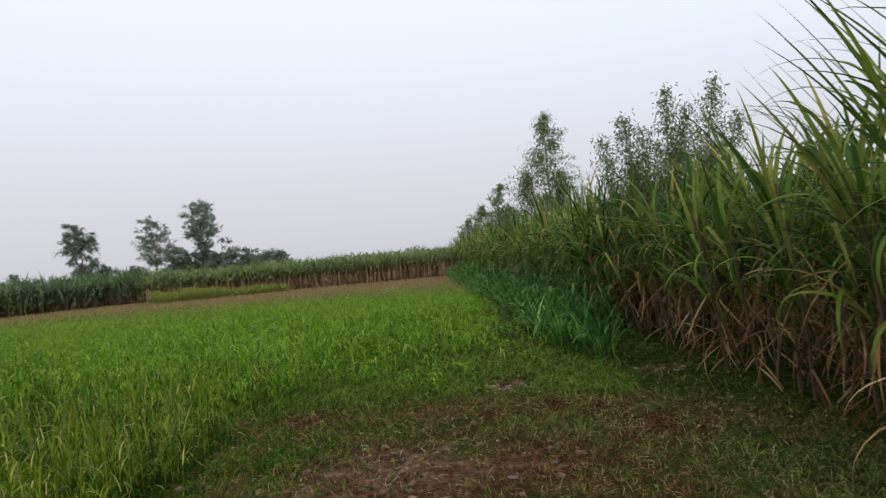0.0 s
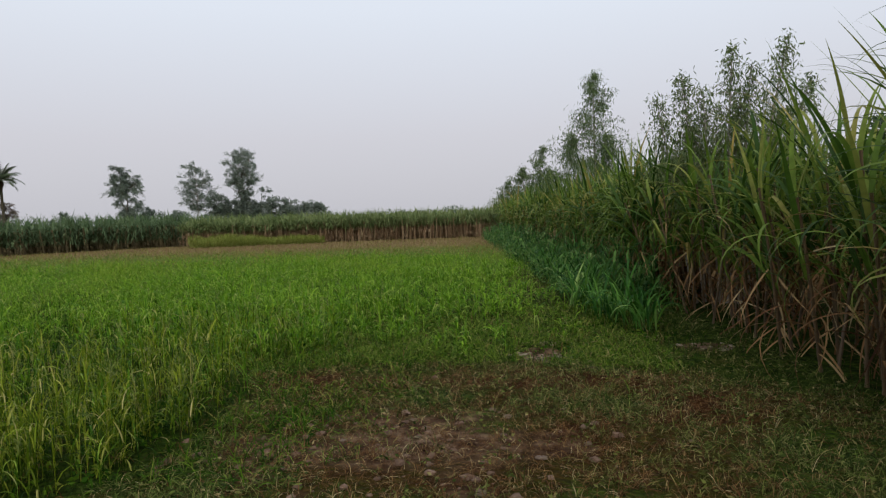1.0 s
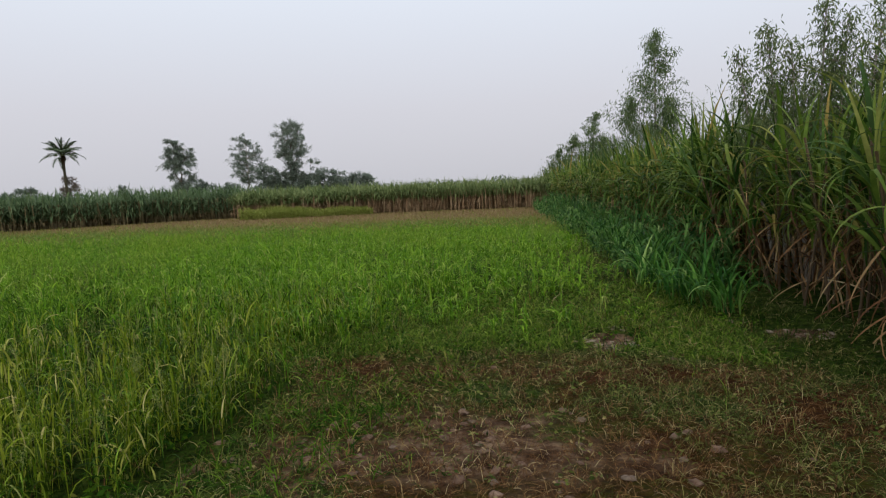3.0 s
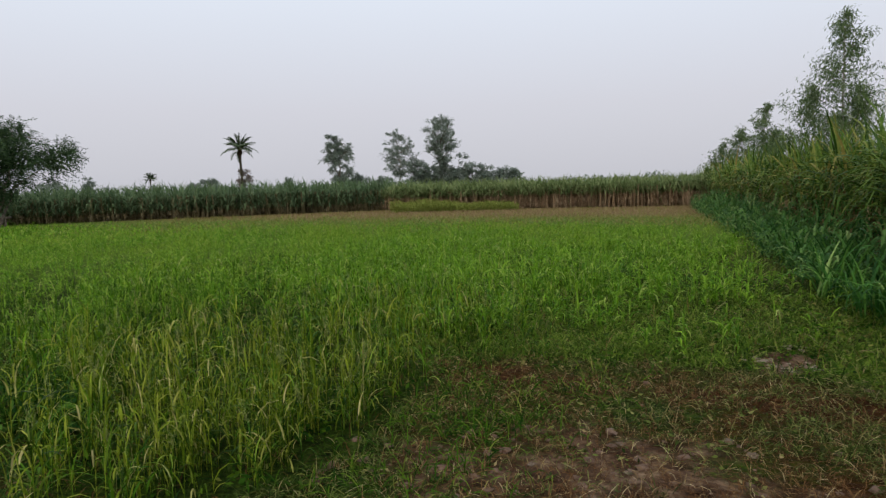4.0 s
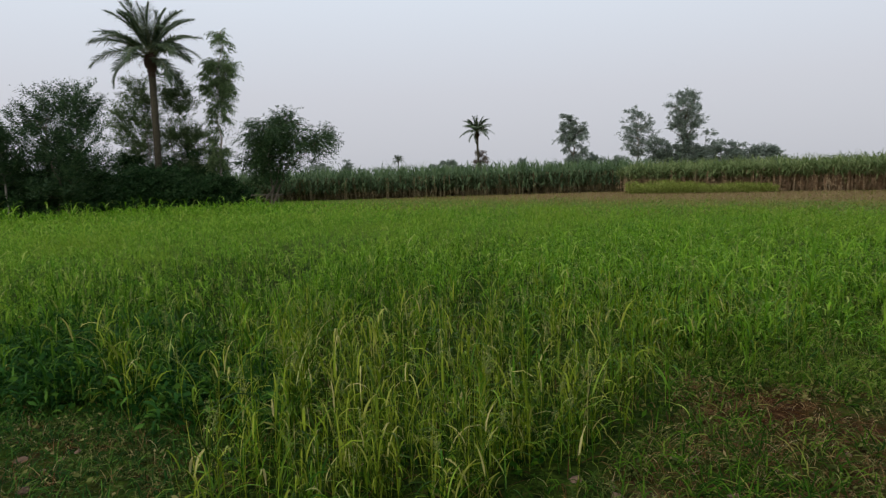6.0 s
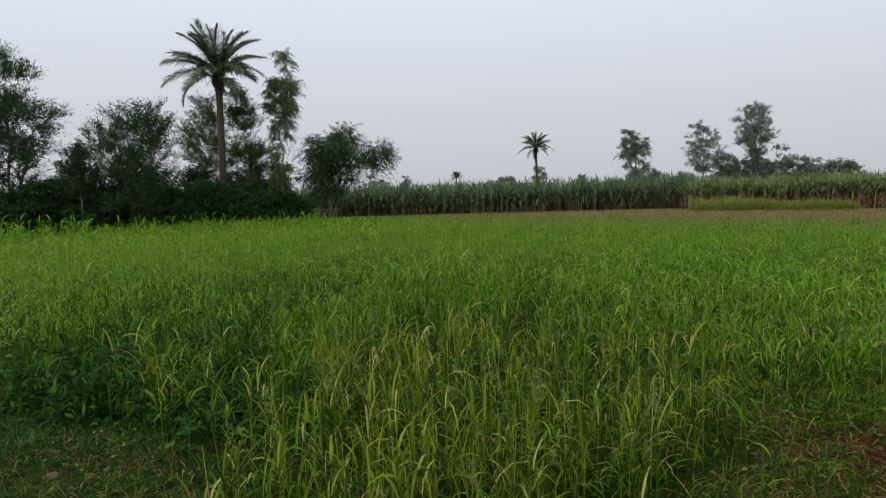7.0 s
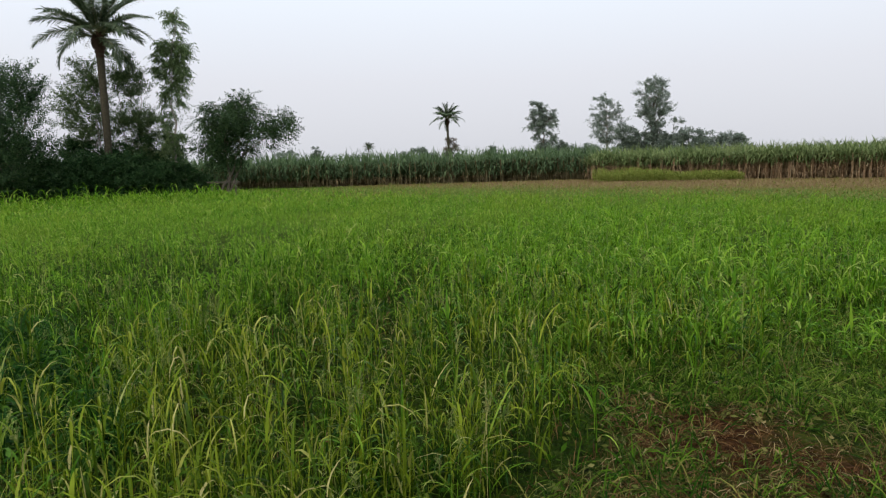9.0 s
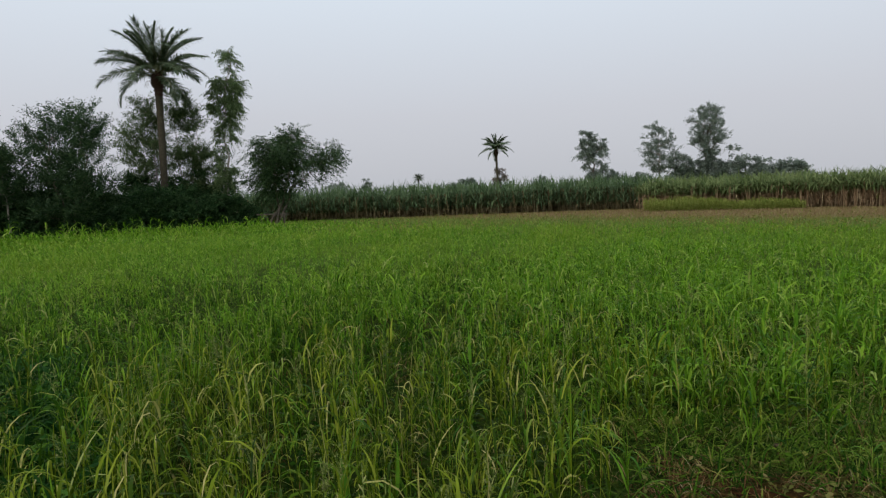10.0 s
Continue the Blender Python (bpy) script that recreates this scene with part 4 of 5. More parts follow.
# the wall of cane beside the track
wy = rng.uniform(-8, 15, 850)
wx = cane_edge(wy) + 0.2 + rng.uniform(0, 1, 850) ** 1.4 * 3.6
deep = (wx > cane_edge(wy) + 1.5) | (wy < 3.0) | (wy > 13.8)
cane_stand(wx[deep], wy[deep], rng.uniform(2.2, 3.0, deep.sum()), 9, 6, 6, 1.1, "cane_wall", M_CANE_LEAF, "dense wall of tall green sugar cane")
wy = 14 + 42 * rng.uniform(0, 1, 2000) ** 1.3
wx = cane_edge(wy) + 0.1 + rng.uniform(0, 1, 2000) ** 1.4 * 4.5
cane_stand(wx, wy, rng.uniform(2.1, 2.9, 2000), 8, 4, 3, 1.3, "cane_wall_beyond", M_CANE_LEAF, "green sugar cane running on towards the far field edge")

# the cane across the far edge
s = rng.uniform(0, 1, 2600)
dep = rng.uniform(0, 1, 2600) ** 1.6 * 9
fx, fy = -31.5 + s * 26, 40.6 + s * 7.0
cane_stand(fx - 0.26 * dep, fy + 0.96 * dep, rng.uniform(1.85, 2.2, 2600), 8, 4, 2, 1.8, "far_cane", M_HAZED_CANE, "yellowing sugar cane with brown feet at the field's end", 0.44, 0.4, M_FAR_DRY, (0.5, 1.3))
s = rng.uniform(0, 1, 3400)
dep = rng.uniform(0, 1, 3400) ** 1.6 * 9
fx, fy = -31.0 - s * 33, 44.0 - s * 42.6
cane_stand(fx - 0.79 * dep, fy + 0.61 * dep, rng.uniform(2.1, 2.5, 3400), 8, 2, 2, 2.1, "dark_cane", M_HAZED_DARKCANE, "dark green sugar cane along the field's long side", 0.18, 0.24, M_DARK_DRY, (0.35, 1.2))

by = rng.uniform(-14, 15, 650)
bx = -45.5 - rng.uniform(0, 1, 650) * 5
cane_stand(bx, by, rng.uniform(2.1, 2.8, 650), 7, 2, 2, 2.1, "cane_behind_thicket", M_HAZED_DARKCANE, "dark sugar cane behind the thicket", 0.14, 0.2, M_FAR_DRY)

# pale grass in front of the far cane
s = rng.uniform(0, 1, 2300)
dep = rng.uniform(0, 1, 2300)
yx, yy = -28.6 + s * 8.1 - dep * 1.4, 37.4 + s * 4.4 + dep * (3.2 - 1.6 * s)
stuff("pale_grass", mesh_np("pale_grass", grass_plants(yx, yy, (0.95 - 0.4 * s) * (0.6 + 0.6 * wave(yx, yy, 2.0, 3)) * rng.uniform(0.6, 1.2, 2300), 5, 2, 0.04), M_YELLOWGRASS), "strip of pale yellow-green grass before the cane", "grass")

# ---- lush grass clumps at the foot of the cane ----
LUSH = [one_blade(rng.uniform(0.75, 1.15), 0.04, rng.uniform(1.15, 1.45), d, 9, M_LUSH, "blade") for d in (0.7, 1.3, 1.9, 2.3, 2.7)]


def lush_clump(size):
    root = new("grass_clump")
    for i in range(34):
        a, r = rng.uniform(0, 360), 0.22 * math.sqrt(rng.uniform(0, 1))
        part("blade", LUSH[rng.integers(5)], root, pose(r * math.cos(a), r * math.sin(a), rng.uniform(0, 0.25) * size, rng.uniform(-12, 12), 0, a * 57 + rng.uniform(-60, 60)))
    return tagged(root, "lush dark-green grass clump with long arching blades", "grass clump", "grass clumps along the cane")


clumps = [lush_clump(1.0), lush_clump(1.1), lush_clump(0.9)]
for i in range(26):
    y = 9.7 + i * 0.42
    m = Matrix.Translation((float(cane_edge(y)) - 1.35 + rng.uniform(-0.25, 0.45) + 0.02 * i, y, 0)) @ Matrix.Rotation(rng.uniform(0, 6.3), 4, "Z") @ Matrix.Scale(rng.uniform(0.75, 1.1), 4)
    if i < 3:
        clumps[i].matrix_basis = m
    else:
        copy_thing(clumps[rng.integers(3)], m)
ly = 12 + rng.uniform(0, 1, 1000) ** 1.2 * 33
lx = cane_edge(ly) + 0.2 - rng.uniform(0, 1, 1000) ** 1.3 * 1.8
stuff("lush_grass", mesh_np("lush_grass", grass_plants(lx, ly, rng.uniform(0.45, 1.15, 1000) * (0.7 + 0.75 * np.clip(1 - (cane_edge(ly) + 0.2 - lx) / 1.8, 0, 1)), 8, 3, 0.045, stem=False, rise=(0.95, 1.45)), M_LUSH_FAR), "lush blue-green grass along the cane's foot", "grass")

# ---- single fodder plants that stand out ----
STEM_LEAF = [one_blade(rng.uniform(0.22, 0.4), 0.014, rng.uniform(1.0, 1.4), d, 8, M_GRASS_LOOSE, "leaf") for d in (0.6, 1.5, 2.3, 3.0)]
STEM = mesh_np("stem", tube(np.stack([0.02 * np.sin(np.linspace(0, 3, 8)), np.zeros(8), np.linspace(0, 0.62, 8)], -1), np.linspace(0.005, 0.002, 8), 5), M_GRASS_LOOSE)


def seed_head(length):
    geos = [panicles(np.zeros((1, 3)), np.array([rng.uniform(0, 6.3)]), np.array([length]))]
    for z in np.linspace(0.1, 0.95, 9):
        a = rng.uniform(0, 6.3)
        c = np.array([[math.cos(a) * 0.009 * k, math.sin(a) * 0.009 * k, z * length + k * 0.007] for k in range(4)])
        geos.append(leaf_cloud(c, 3, 0.004, 0.014, 0.007, -0.4))
    return mesh_np("seed_head", join(geos), M_SEED)


HEADS = [seed_head(0.19), seed_head(0.23), seed_head(0.16)]


def fodder_plant(head):
    root = new("fodder_plant")
    part("stem", STEM, root)
    for i in range(6):
        part("leaf", STEM_LEAF[rng.integers(4)], root, pose(0.01, 0, 0.08 + 0.085 * i, 0, 0, rng.uniform(0, 360)))
    if head:
        part("seed_head", HEADS[rng.integers(3)], root, pose(0, 0, 0.6, rng.uniform(-14, 14), rng.uniform(-14, 14), 0), "pale seed head")
    return tagged(root, "tall fodder grass plant with seed head" if head else "tall yellow-green fodder grass plant", "grass plant", "fodder plants at the patch's edge")


plants = [fodder_plant(True), fodder_plant(True), fodder_plant(True), fodder_plant(False), fodder_plant(False)]
px, py = scatter(900, -9, -3.2, 3.0, 9, lambda x, y: field(x, y) & ((x > -6.2) | (y < 5)))
for i, (x, y) in enumerate(zip(px[:150], py[:150])):
    m = Matrix.Translation((x, y, float(ground_height(np.array(x), np.array(y))))) @ Matrix.Rotation(rng.normal(0, 0.1), 4, "X") @ Matrix.Rotation(rng.uniform(0, 6.3), 4, "Z") @ Matrix.Scale(rng.uniform(0.7, 1.05), 4)
    if i < 5:
        plants[i].matrix_basis = m
    else:
        copy_thing(plants[rng.integers(5)], m)
# young sorghum plants with broad folded leaves
BROAD = [one_blade(ln, w, rise, d, 10, M_SORGHUM, "leaf") for ln, w, rise, d in ((0.45, 0.03, 1.35, 1.9), (0.5, 0.034, 1.2, 2.4), (0.4, 0.028, 1.05, 1.6), (0.36, 0.026, 1.3, 2.9), (0.55, 0.032, 1.4, 2.7))]
SPIKE = one_blade(0.34, 0.034, 1.53, 0.12, 7, M_SORGHUM, "leaf")
SHOOT = mesh_np("stem", tube(np.stack([0.008 * np.sin(np.linspace(0, 2, 6)), np.zeros(6), np.linspace(-0.01, 0.42, 6)], -1), np.linspace(0.008, 0.005, 6), 6), M_SORGHUM)


def sorghum_plant():
    root = new("sorghum_plant")
    part("stem", SHOOT, root)
    turn = rng.uniform(0, 360)
    for i in range(6):
        part("leaf", BROAD[rng.integers(5)], root, pose(0, 0, 0.06 + 0.06 * i, rng.uniform(-8, 8), 0, turn + 180 * (i % 2) + rng.uniform(-35, 35)) @ Matrix.Scale(rng.uniform(0.75, 1.05), 4))
    part("leaf", SPIKE, root, pose(0, 0, 0.38, rng.uniform(-10, 10), rng.uniform(-8, 8), rng.uniform(0, 360)), "upright rolled top leaf")
    return tagged(root, "young green sorghum plant with broad arching leaves", "sorghum", "sorghum plants in the field")


sprouts = [sorghum_plant() for i in range(4)]
sx, sy = scatter(2400, -8.5, -0.8, 3.0, 12.5, lambda x, y: field(x, y) & chance(np.clip(0.18 + 0.9 * head_strip(x, y) * np.clip((y - 7) / 2, 0, 1), 0, 1) * (1.1 - track_side(x, y)) * clumpy(x + 5, y)))
for i, (x, y) in enumerate(zip(sx[:130], sy[:130])):
    m = Matrix.Translation((x, y, float(ground_height(np.array(x), np.array(y))))) @ Matrix.Rotation(rng.normal(0, 0.08), 4, "X") @ Matrix.Rotation(rng.uniform(0, 6.3), 4, "Z") @ Matrix.Scale(rng.uniform(0.45, 1.0), 4)
    if i < 4:
        sprouts[i].matrix_basis = m
    else:
        copy_thing(sprouts[rng.integers(4)], m)
for x, y, h in ((-4.02, 4.8, 1.15), (-3.93, 4.92, 1.0), (-4.1, 4.7, 0.85), (-5.5, 6.4, 1.1), (-7.54, 3.06, 1.15), (-7.2, 3.2, 0.95), (-4.17, 6.29, 0.9), (-4.2, 6.07, 0.75), (-4.88, 3.45, 0.85), (-1.44, 8.18, 0.8), (-1.6, 8.35, 0.7), (-2.05, 8.64, 0.8), (-2.3, 8.5, 0.65)):
    copy_thing(sprouts[rng.integers(4)], Matrix.Translation((x, y, 0)) @ Matrix.Rotation(rng.uniform(0, 6.3), 4, "Z") @ Matrix.Scale(h, 4))
for x, y, h in ((-2.4, 5.65, 0.32), (0.0, 6.2, 0.5), (-0.2, 7.0, 0.55)):
    copy_thing(plants[2 + rng.integers(3)], Matrix.Translation((x, y, 0)) @ Matrix.Rotation(rng.uniform(0, 6.3), 4, "Z") @ Matrix.Scale(h, 4))

# ---- trees ----
def lumps(p, s, seed):
    """Smooth uneven value in space, about -1 to 1."""
    x, y, z = (p * s).T
    return (np.sin(x * 1.1 + y * 0.6 + seed) + np.sin(y * 1.3 - z * 0.7 + 2.1 * seed) + np.sin(z * 1.5 + x * 0.8 + 0.7 * seed) + 0.7 * np.sin(2.3 * x - 1.7 * y + 2.1 * z + 3 * seed)) / 3.0


def tree(name, label, base, across, outline, stem_r, mat, bark, leaf, points=260, sprays=5, per=9, reach=0.7, hang=0.0, depth=0.8, gaps=0.15, fork=0.25, limbs=12, stems=1, lift=0.35, group="", category="tree", clump=0.24):
    """A tree grown to an outline: (height, reach one way, reach the other) in metres. Tapered trunks, limbs, twigs to each leafy clump, leaves along outward sprays."""
    root = new(name)
    root.matrix_basis = Matrix.Translation((base[0], base[1], 0))
    u = Vector((across[0], across[1], 0)).normalized()
    u = np.array([u.x, u.y, 0.0])
    d = np.array([-u[1], u[0], 0.0])
    up = np.array([0, 0, 1.0])
    zs, lo, hi = (np.array(c, float) for c in zip(*sorted(outline)))
    inset = np.minimum(0.38 * reach, 0.25 * (hi - lo))
    lo, hi, zs = lo + inset, hi - inset, np.where(zs > zs.mean(), zs - 0.3 * reach, zs)
    seed = rng.uniform(0, 50)
    n = points * 14
    z = rng.uniform(zs[0], zs[-1], n)
    a = rng.uniform(lo.min(), hi.max(), n)
    l, r = np.interp(z, zs, lo), np.interp(z, zs, hi)
    mid, half = (l + r) / 2, np.maximum((r - l) / 2, 0.05)
    b = rng.uniform(-1, 1, n) * depth * half
    where = a[:, None] * u + b[:, None] * d + z[:, None] * up
    edge = ((a - mid) / half) ** 2 + (b / (depth * half + 1e-6)) ** 2
    ok = (edge < 0.95 + 0.5 * lumps(where, 2.4, seed + 9)) & (lumps(where, 1.9, seed) + 0.5 * lumps(where, 4.3, seed + 3) > -1.0 + 2.0 * gaps)
    near = lambda v: np.repeat(v[ok][: points // 4], 4, 0)
    pts, mids, wide = near(where), near(mid), near(half)
    pts = pts + rng.normal(0, clump, pts.shape) * np.array([1.15, 1.15, 0.5])
    height = zs[-1]
    tops = [(np.interp(height * f, zs, (lo + hi) / 2) + s, height * f) for f, s in ((0.96, 0.0), (0.88, 0.9), (0.82, -0.9))][:stems]
    forks, nodes = [], []
    for k, (ta, tz) in enumerate(tops):
        foot = u * 0.16 * k * (1 if k % 2 else -1) - up * 0.05
        joint = u * (0.25 * ta + 0.12 * k) + up * height * fork
        path = np.concatenate([bend(foot, joint, 0.03, 5), bend(joint, u * ta + up * tz, 0.05, 8)[1:]])
        rad = stem_r * np.linspace(1, 0.1, len(path))
        rad[0] *= 1.35
        part("trunk", mesh_np("trunk", tube(path, rad, 9, 0.06), bark), root)
        forks.append(path[4:])
        nodes.append(path[4:])
    stemline = np.concatenate(forks)
    picks = pts[rng.permutation(len(pts))[:limbs]]
    for q in picks:
        far = np.linalg.norm((stemline - q)[:, :2], axis=1)
        aim = q[2] - 0.75 * far
        s0 = stemline[np.argmin(np.abs(stemline[:, 2] - aim) + 0.25 * far)]
        line = bend(s0, s0 + (q - s0) * 0.93, 0.07, 7)
        part("limb", mesh_np("limb", tube(line, stem_r * np.linspace(0.4, 0.08, 7), 6), bark), root)
        nodes.append(line[2:])
    nodes = np.concatenate(nodes)
    twigs = []
    for q in pts[:: max(1, len(pts) // 130)]:
        s0 = nodes[np.argmin(np.linalg.norm(nodes - q, axis=1))]
        if np.linalg.norm(q - s0) < 2.5:
            twigs.append(tube(bend(s0, q, 0.08, 4), stem_r * np.linspace(0.1, 0.03, 4), 3))
    tagged(part("branchwork", mesh_np("branchwork", join(twigs), bark), root), kind="stuff")
    out = (pts - (mids[:, None] * u + pts[:, 2:] * up)) / wide[:, None] + up * lift * (0.4 + pts[:, 2:] / height)
    part("crown", mesh_np("crown", leaf_sprays(pts, out, sprays, per, reach, leaf[0], leaf[1], hang), mat), root)
    return tagged(root, label, category, group)


LEFT = (0.2, 0.98)
tree("spreading_tree", "dark spreading tree with feathery foliage and forked trunks", (-39.0, 16.6), LEFT,
     [(1.9, -1.2, 0.6), (2.5, -1.5, 2.3), (3.3, -1.7, 3.5), (4.2, -1.7, 4.3), (5.0, -1.5, 3.8), (5.4, -0.8, 3.3), (5.7, 0.2, 2.6), (6.0, 0.8, 1.4)],
     0.1, M_SPREAD, M_BARK, (0.16, 0.055), 430, 7, 11, 0.8, 0.4, 0.75, 0.32, 0.2, 18, 3, 0.1, clump=0.28)
tree("gum_tree", "tall slender gum tree with drooping foliage", (-43.4, 15.0), LEFT,
     [(2.5, -0.6, 0.8), (4.0, -0.5, 0.8), (5.5, -0.2, 0.85), (6.6, -0.4, 1.1), (7.7, -0.55, 1.55), (8.7, -0.35, 1.7), (9.6, -0.1, 1.5), (10.4, 0.3, 1.15), (11.1, 0.55, 0.9), (11.8, 0.7, 0.8)],
     0.1, M_EUC, M_PALEBARK, (0.2, 0.046), 330, 6, 9, 0.5, 0.75, 0.9, 0.06, 0.3, 14, 1, 0.5, clump=0.14)
for by, outline in ((11.0, [(1.5, -1.7, 1.2), (3.2, -1.7, 1.3), (5.4, -1.7, 1.3), (6.4, -1.5, 1.2), (7.2, -1.1, 1.0), (8.0, -0.6, 0.5), (8.7, -0.3, 0.0)]),
                    (13.1, [(1.5, -1.2, 1.8), (3.0, -1.3, 1.9), (4.6, -1.2, 1.8), (6.0, -1.1, 1.45), (7.0, -1.0, 1.25), (7.9, -0.6, 0.9), (8.8, -0.1, 0.1)])):
    tree("leafy_tree", "loose grey-green tree standing among the thicket", (-45.3, by), LEFT, outline, 0.08, M_EUC_PALE, M_PALEBARK, (0.15, 0.055), 420, 6, 9, 0.7, -0.05, 0.9, 0.24, 0.25, 14, 2, 0.6, "trees by the date palm")
tree("thicket_tree", "dark bushy tree with an uneven feathery crown", (-41.2, 5.9), LEFT,
     [(1.0, -2.6, 2.6), (2.8, -2.3, 2.5), (3.8, -2.1, 2.6), (4.7, -2.0, 2.4), (5.4, -1.9, 2.3), (6.0, -1.6, 2.1), (6.5, -0.9, 1.9), (7.2, 1.2, 1.6)],
     0.1, M_BROAD, M_BARK, (0.15, 0.055), 720, 6, 9, 0.8, -0.1, 0.7, 0.2, 0.2, 18, 3, 0.9, "thicket trees")
tree("thicket_tree", "small dark tree on a thin pale trunk", (-40.9, 3.4), LEFT,
     [(1.9, -0.7, 0.6), (2.8, -0.9, 0.8), (3.8, -0.8, 0.7), (4.5, -0.6, 0.5), (5.0, -0.2, 0.3)], 0.06, M_BROAD, M_PALEBARK, (0.15, 0.05), 220, 6, 9, 0.55, 0.0, 0.9, 0.3, 0.4, 8, 1, 0.8, "thicket trees")
tree("thicket_tree", "large loose dark tree on a leaning trunk", (-42.4, 0.25), LEFT,
     [(2.6, -1.6, 1.2), (3.7, -2.2, 1.7), (5.1, -2.6, 2.3), (6.3, -2.8, 2.6), (7.5, -2.6, 2.2), (8.4, -2.2, 1.6), (9.4, -1.4, 0.8), (10.4, -0.5, 0.2)],
     0.13, M_BROAD, M_BARK, (0.15, 0.055), 700, 6, 9, 0.8, 0.0, 0.8, 0.28, 0.2, 18, 2, 0.6, "thicket trees")


def shrub(x, y, h, w):
    tree("shrub", "dense dark-green shrub in the thicket under the trees", (x, y), LEFT, [(0.15, -1.1 * w, 1.1 * w), (h * 0.4, -1.2 * w, 1.2 * w), (h * 0.75, -0.8 * w, 0.9 * w), (h, -0.2 * w, 0.3 * w)],
         0.035, M_HEDGE, M_BARK, (0.17, 0.07), 170, 5, 8, 0.5, 0.1, 0.7, 0.02, 0.12, 5, 1, 0.6, "thicket shrubs", "shrub")


for y, h in ((-3.6, 3.1), (-2.0, 3.2), (-0.4, 3.1), (1.2, 3.1), (2.7, 2.9), (4.3, 2.9), (5.9, 2.9), (7.3, 2.5), (8.7, 2.1), (10.0, 2.3), (11.4, 2.4), (12.8, 2.3), (14.2, 2.1), (15.5, 1.6)):
    shrub(-41.6 + rng.uniform(-0.5, 0.5), y, h * rng.uniform(0.92, 1.1), 1.2)
for y in np.arange(-3.5, 14.5, 1.5):
    shrub(-43.2 + rng.uniform(-0.4, 0.4), y, rng.uniform(2.4, 3.2) * (0.75 if 7.4 < y < 9.4 else 1.0), 1.25)

for y in (9.9, 12.2, 13.6, 15.0):
    shrub(-44.6 + rng.uniform(-0.3, 0.3), y, rng.uniform(3.4, 4.2), 1.1)

# far trees behind the cane, their leaf colour paled to stand for haze
BACK = (0.73, 0.68)
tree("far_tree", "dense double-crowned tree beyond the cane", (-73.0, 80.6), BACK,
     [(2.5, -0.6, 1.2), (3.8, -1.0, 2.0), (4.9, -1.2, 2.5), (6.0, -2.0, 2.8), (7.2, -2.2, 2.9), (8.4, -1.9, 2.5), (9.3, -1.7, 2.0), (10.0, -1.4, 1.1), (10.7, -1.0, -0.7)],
     0.2, M_HAZED_LEAF, M_BARK, (0.26, 0.1), 340, 6, 8, 0.65, 0.5, 0.8, 0.08, 0.25, 10, 2, 0.4, "far trees")
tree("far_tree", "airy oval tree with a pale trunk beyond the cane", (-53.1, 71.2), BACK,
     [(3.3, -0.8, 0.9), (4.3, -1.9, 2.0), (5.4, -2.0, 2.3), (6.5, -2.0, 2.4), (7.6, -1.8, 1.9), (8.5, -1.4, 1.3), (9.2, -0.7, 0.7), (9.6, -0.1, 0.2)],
     0.14, M_HAZED_LEAF, M_PALEBARK, (0.2, 0.07), 300, 5, 8, 0.55, 0.0, 0.8, 0.05, 0.25, 20, 1, 0.5, "far trees", clump=0.3)
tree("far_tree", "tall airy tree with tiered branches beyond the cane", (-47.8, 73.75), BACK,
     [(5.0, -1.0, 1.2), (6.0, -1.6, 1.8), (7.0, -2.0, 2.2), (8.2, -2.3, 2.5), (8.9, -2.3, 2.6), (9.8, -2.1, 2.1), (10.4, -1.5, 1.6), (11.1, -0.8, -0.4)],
     0.18, M_HAZED_LEAF, M_BARK, (0.22, 0.08), 330, 5, 8, 0.6, 0.0, 0.8, 0.1, 0.3, 20, 2, 0.6, "far trees", clump=0.3)


def far_bush(x, y, h, w, mat=None, label="low trees beyond the cane, haze painted into the leaf colour"):
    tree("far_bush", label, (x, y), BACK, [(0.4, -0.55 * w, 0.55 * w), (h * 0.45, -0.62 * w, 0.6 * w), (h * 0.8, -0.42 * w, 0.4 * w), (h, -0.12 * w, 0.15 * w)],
         0.09, mat or M_HAZED_LEAF, M_BARK, (0.3, 0.13), 120, 6, 8, 0.7, 0.1, 0.7, 0.1, 0.15, 5, 1, 0.4, "far bushes", "bush")


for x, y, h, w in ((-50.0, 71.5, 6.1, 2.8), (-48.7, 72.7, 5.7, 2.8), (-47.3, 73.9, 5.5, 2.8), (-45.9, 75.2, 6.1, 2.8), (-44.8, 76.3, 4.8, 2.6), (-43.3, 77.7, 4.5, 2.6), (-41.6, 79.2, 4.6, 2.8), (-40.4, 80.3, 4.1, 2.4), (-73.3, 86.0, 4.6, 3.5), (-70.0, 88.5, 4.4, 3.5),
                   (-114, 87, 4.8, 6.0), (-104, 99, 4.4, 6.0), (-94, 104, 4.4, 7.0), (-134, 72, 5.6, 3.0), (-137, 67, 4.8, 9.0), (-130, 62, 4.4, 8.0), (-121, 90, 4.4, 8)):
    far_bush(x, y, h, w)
far_bush(-104.0, 87.1, 6.3, 2.8, M_RUST, "rusty-leaved bush at the foot of a far date palm")

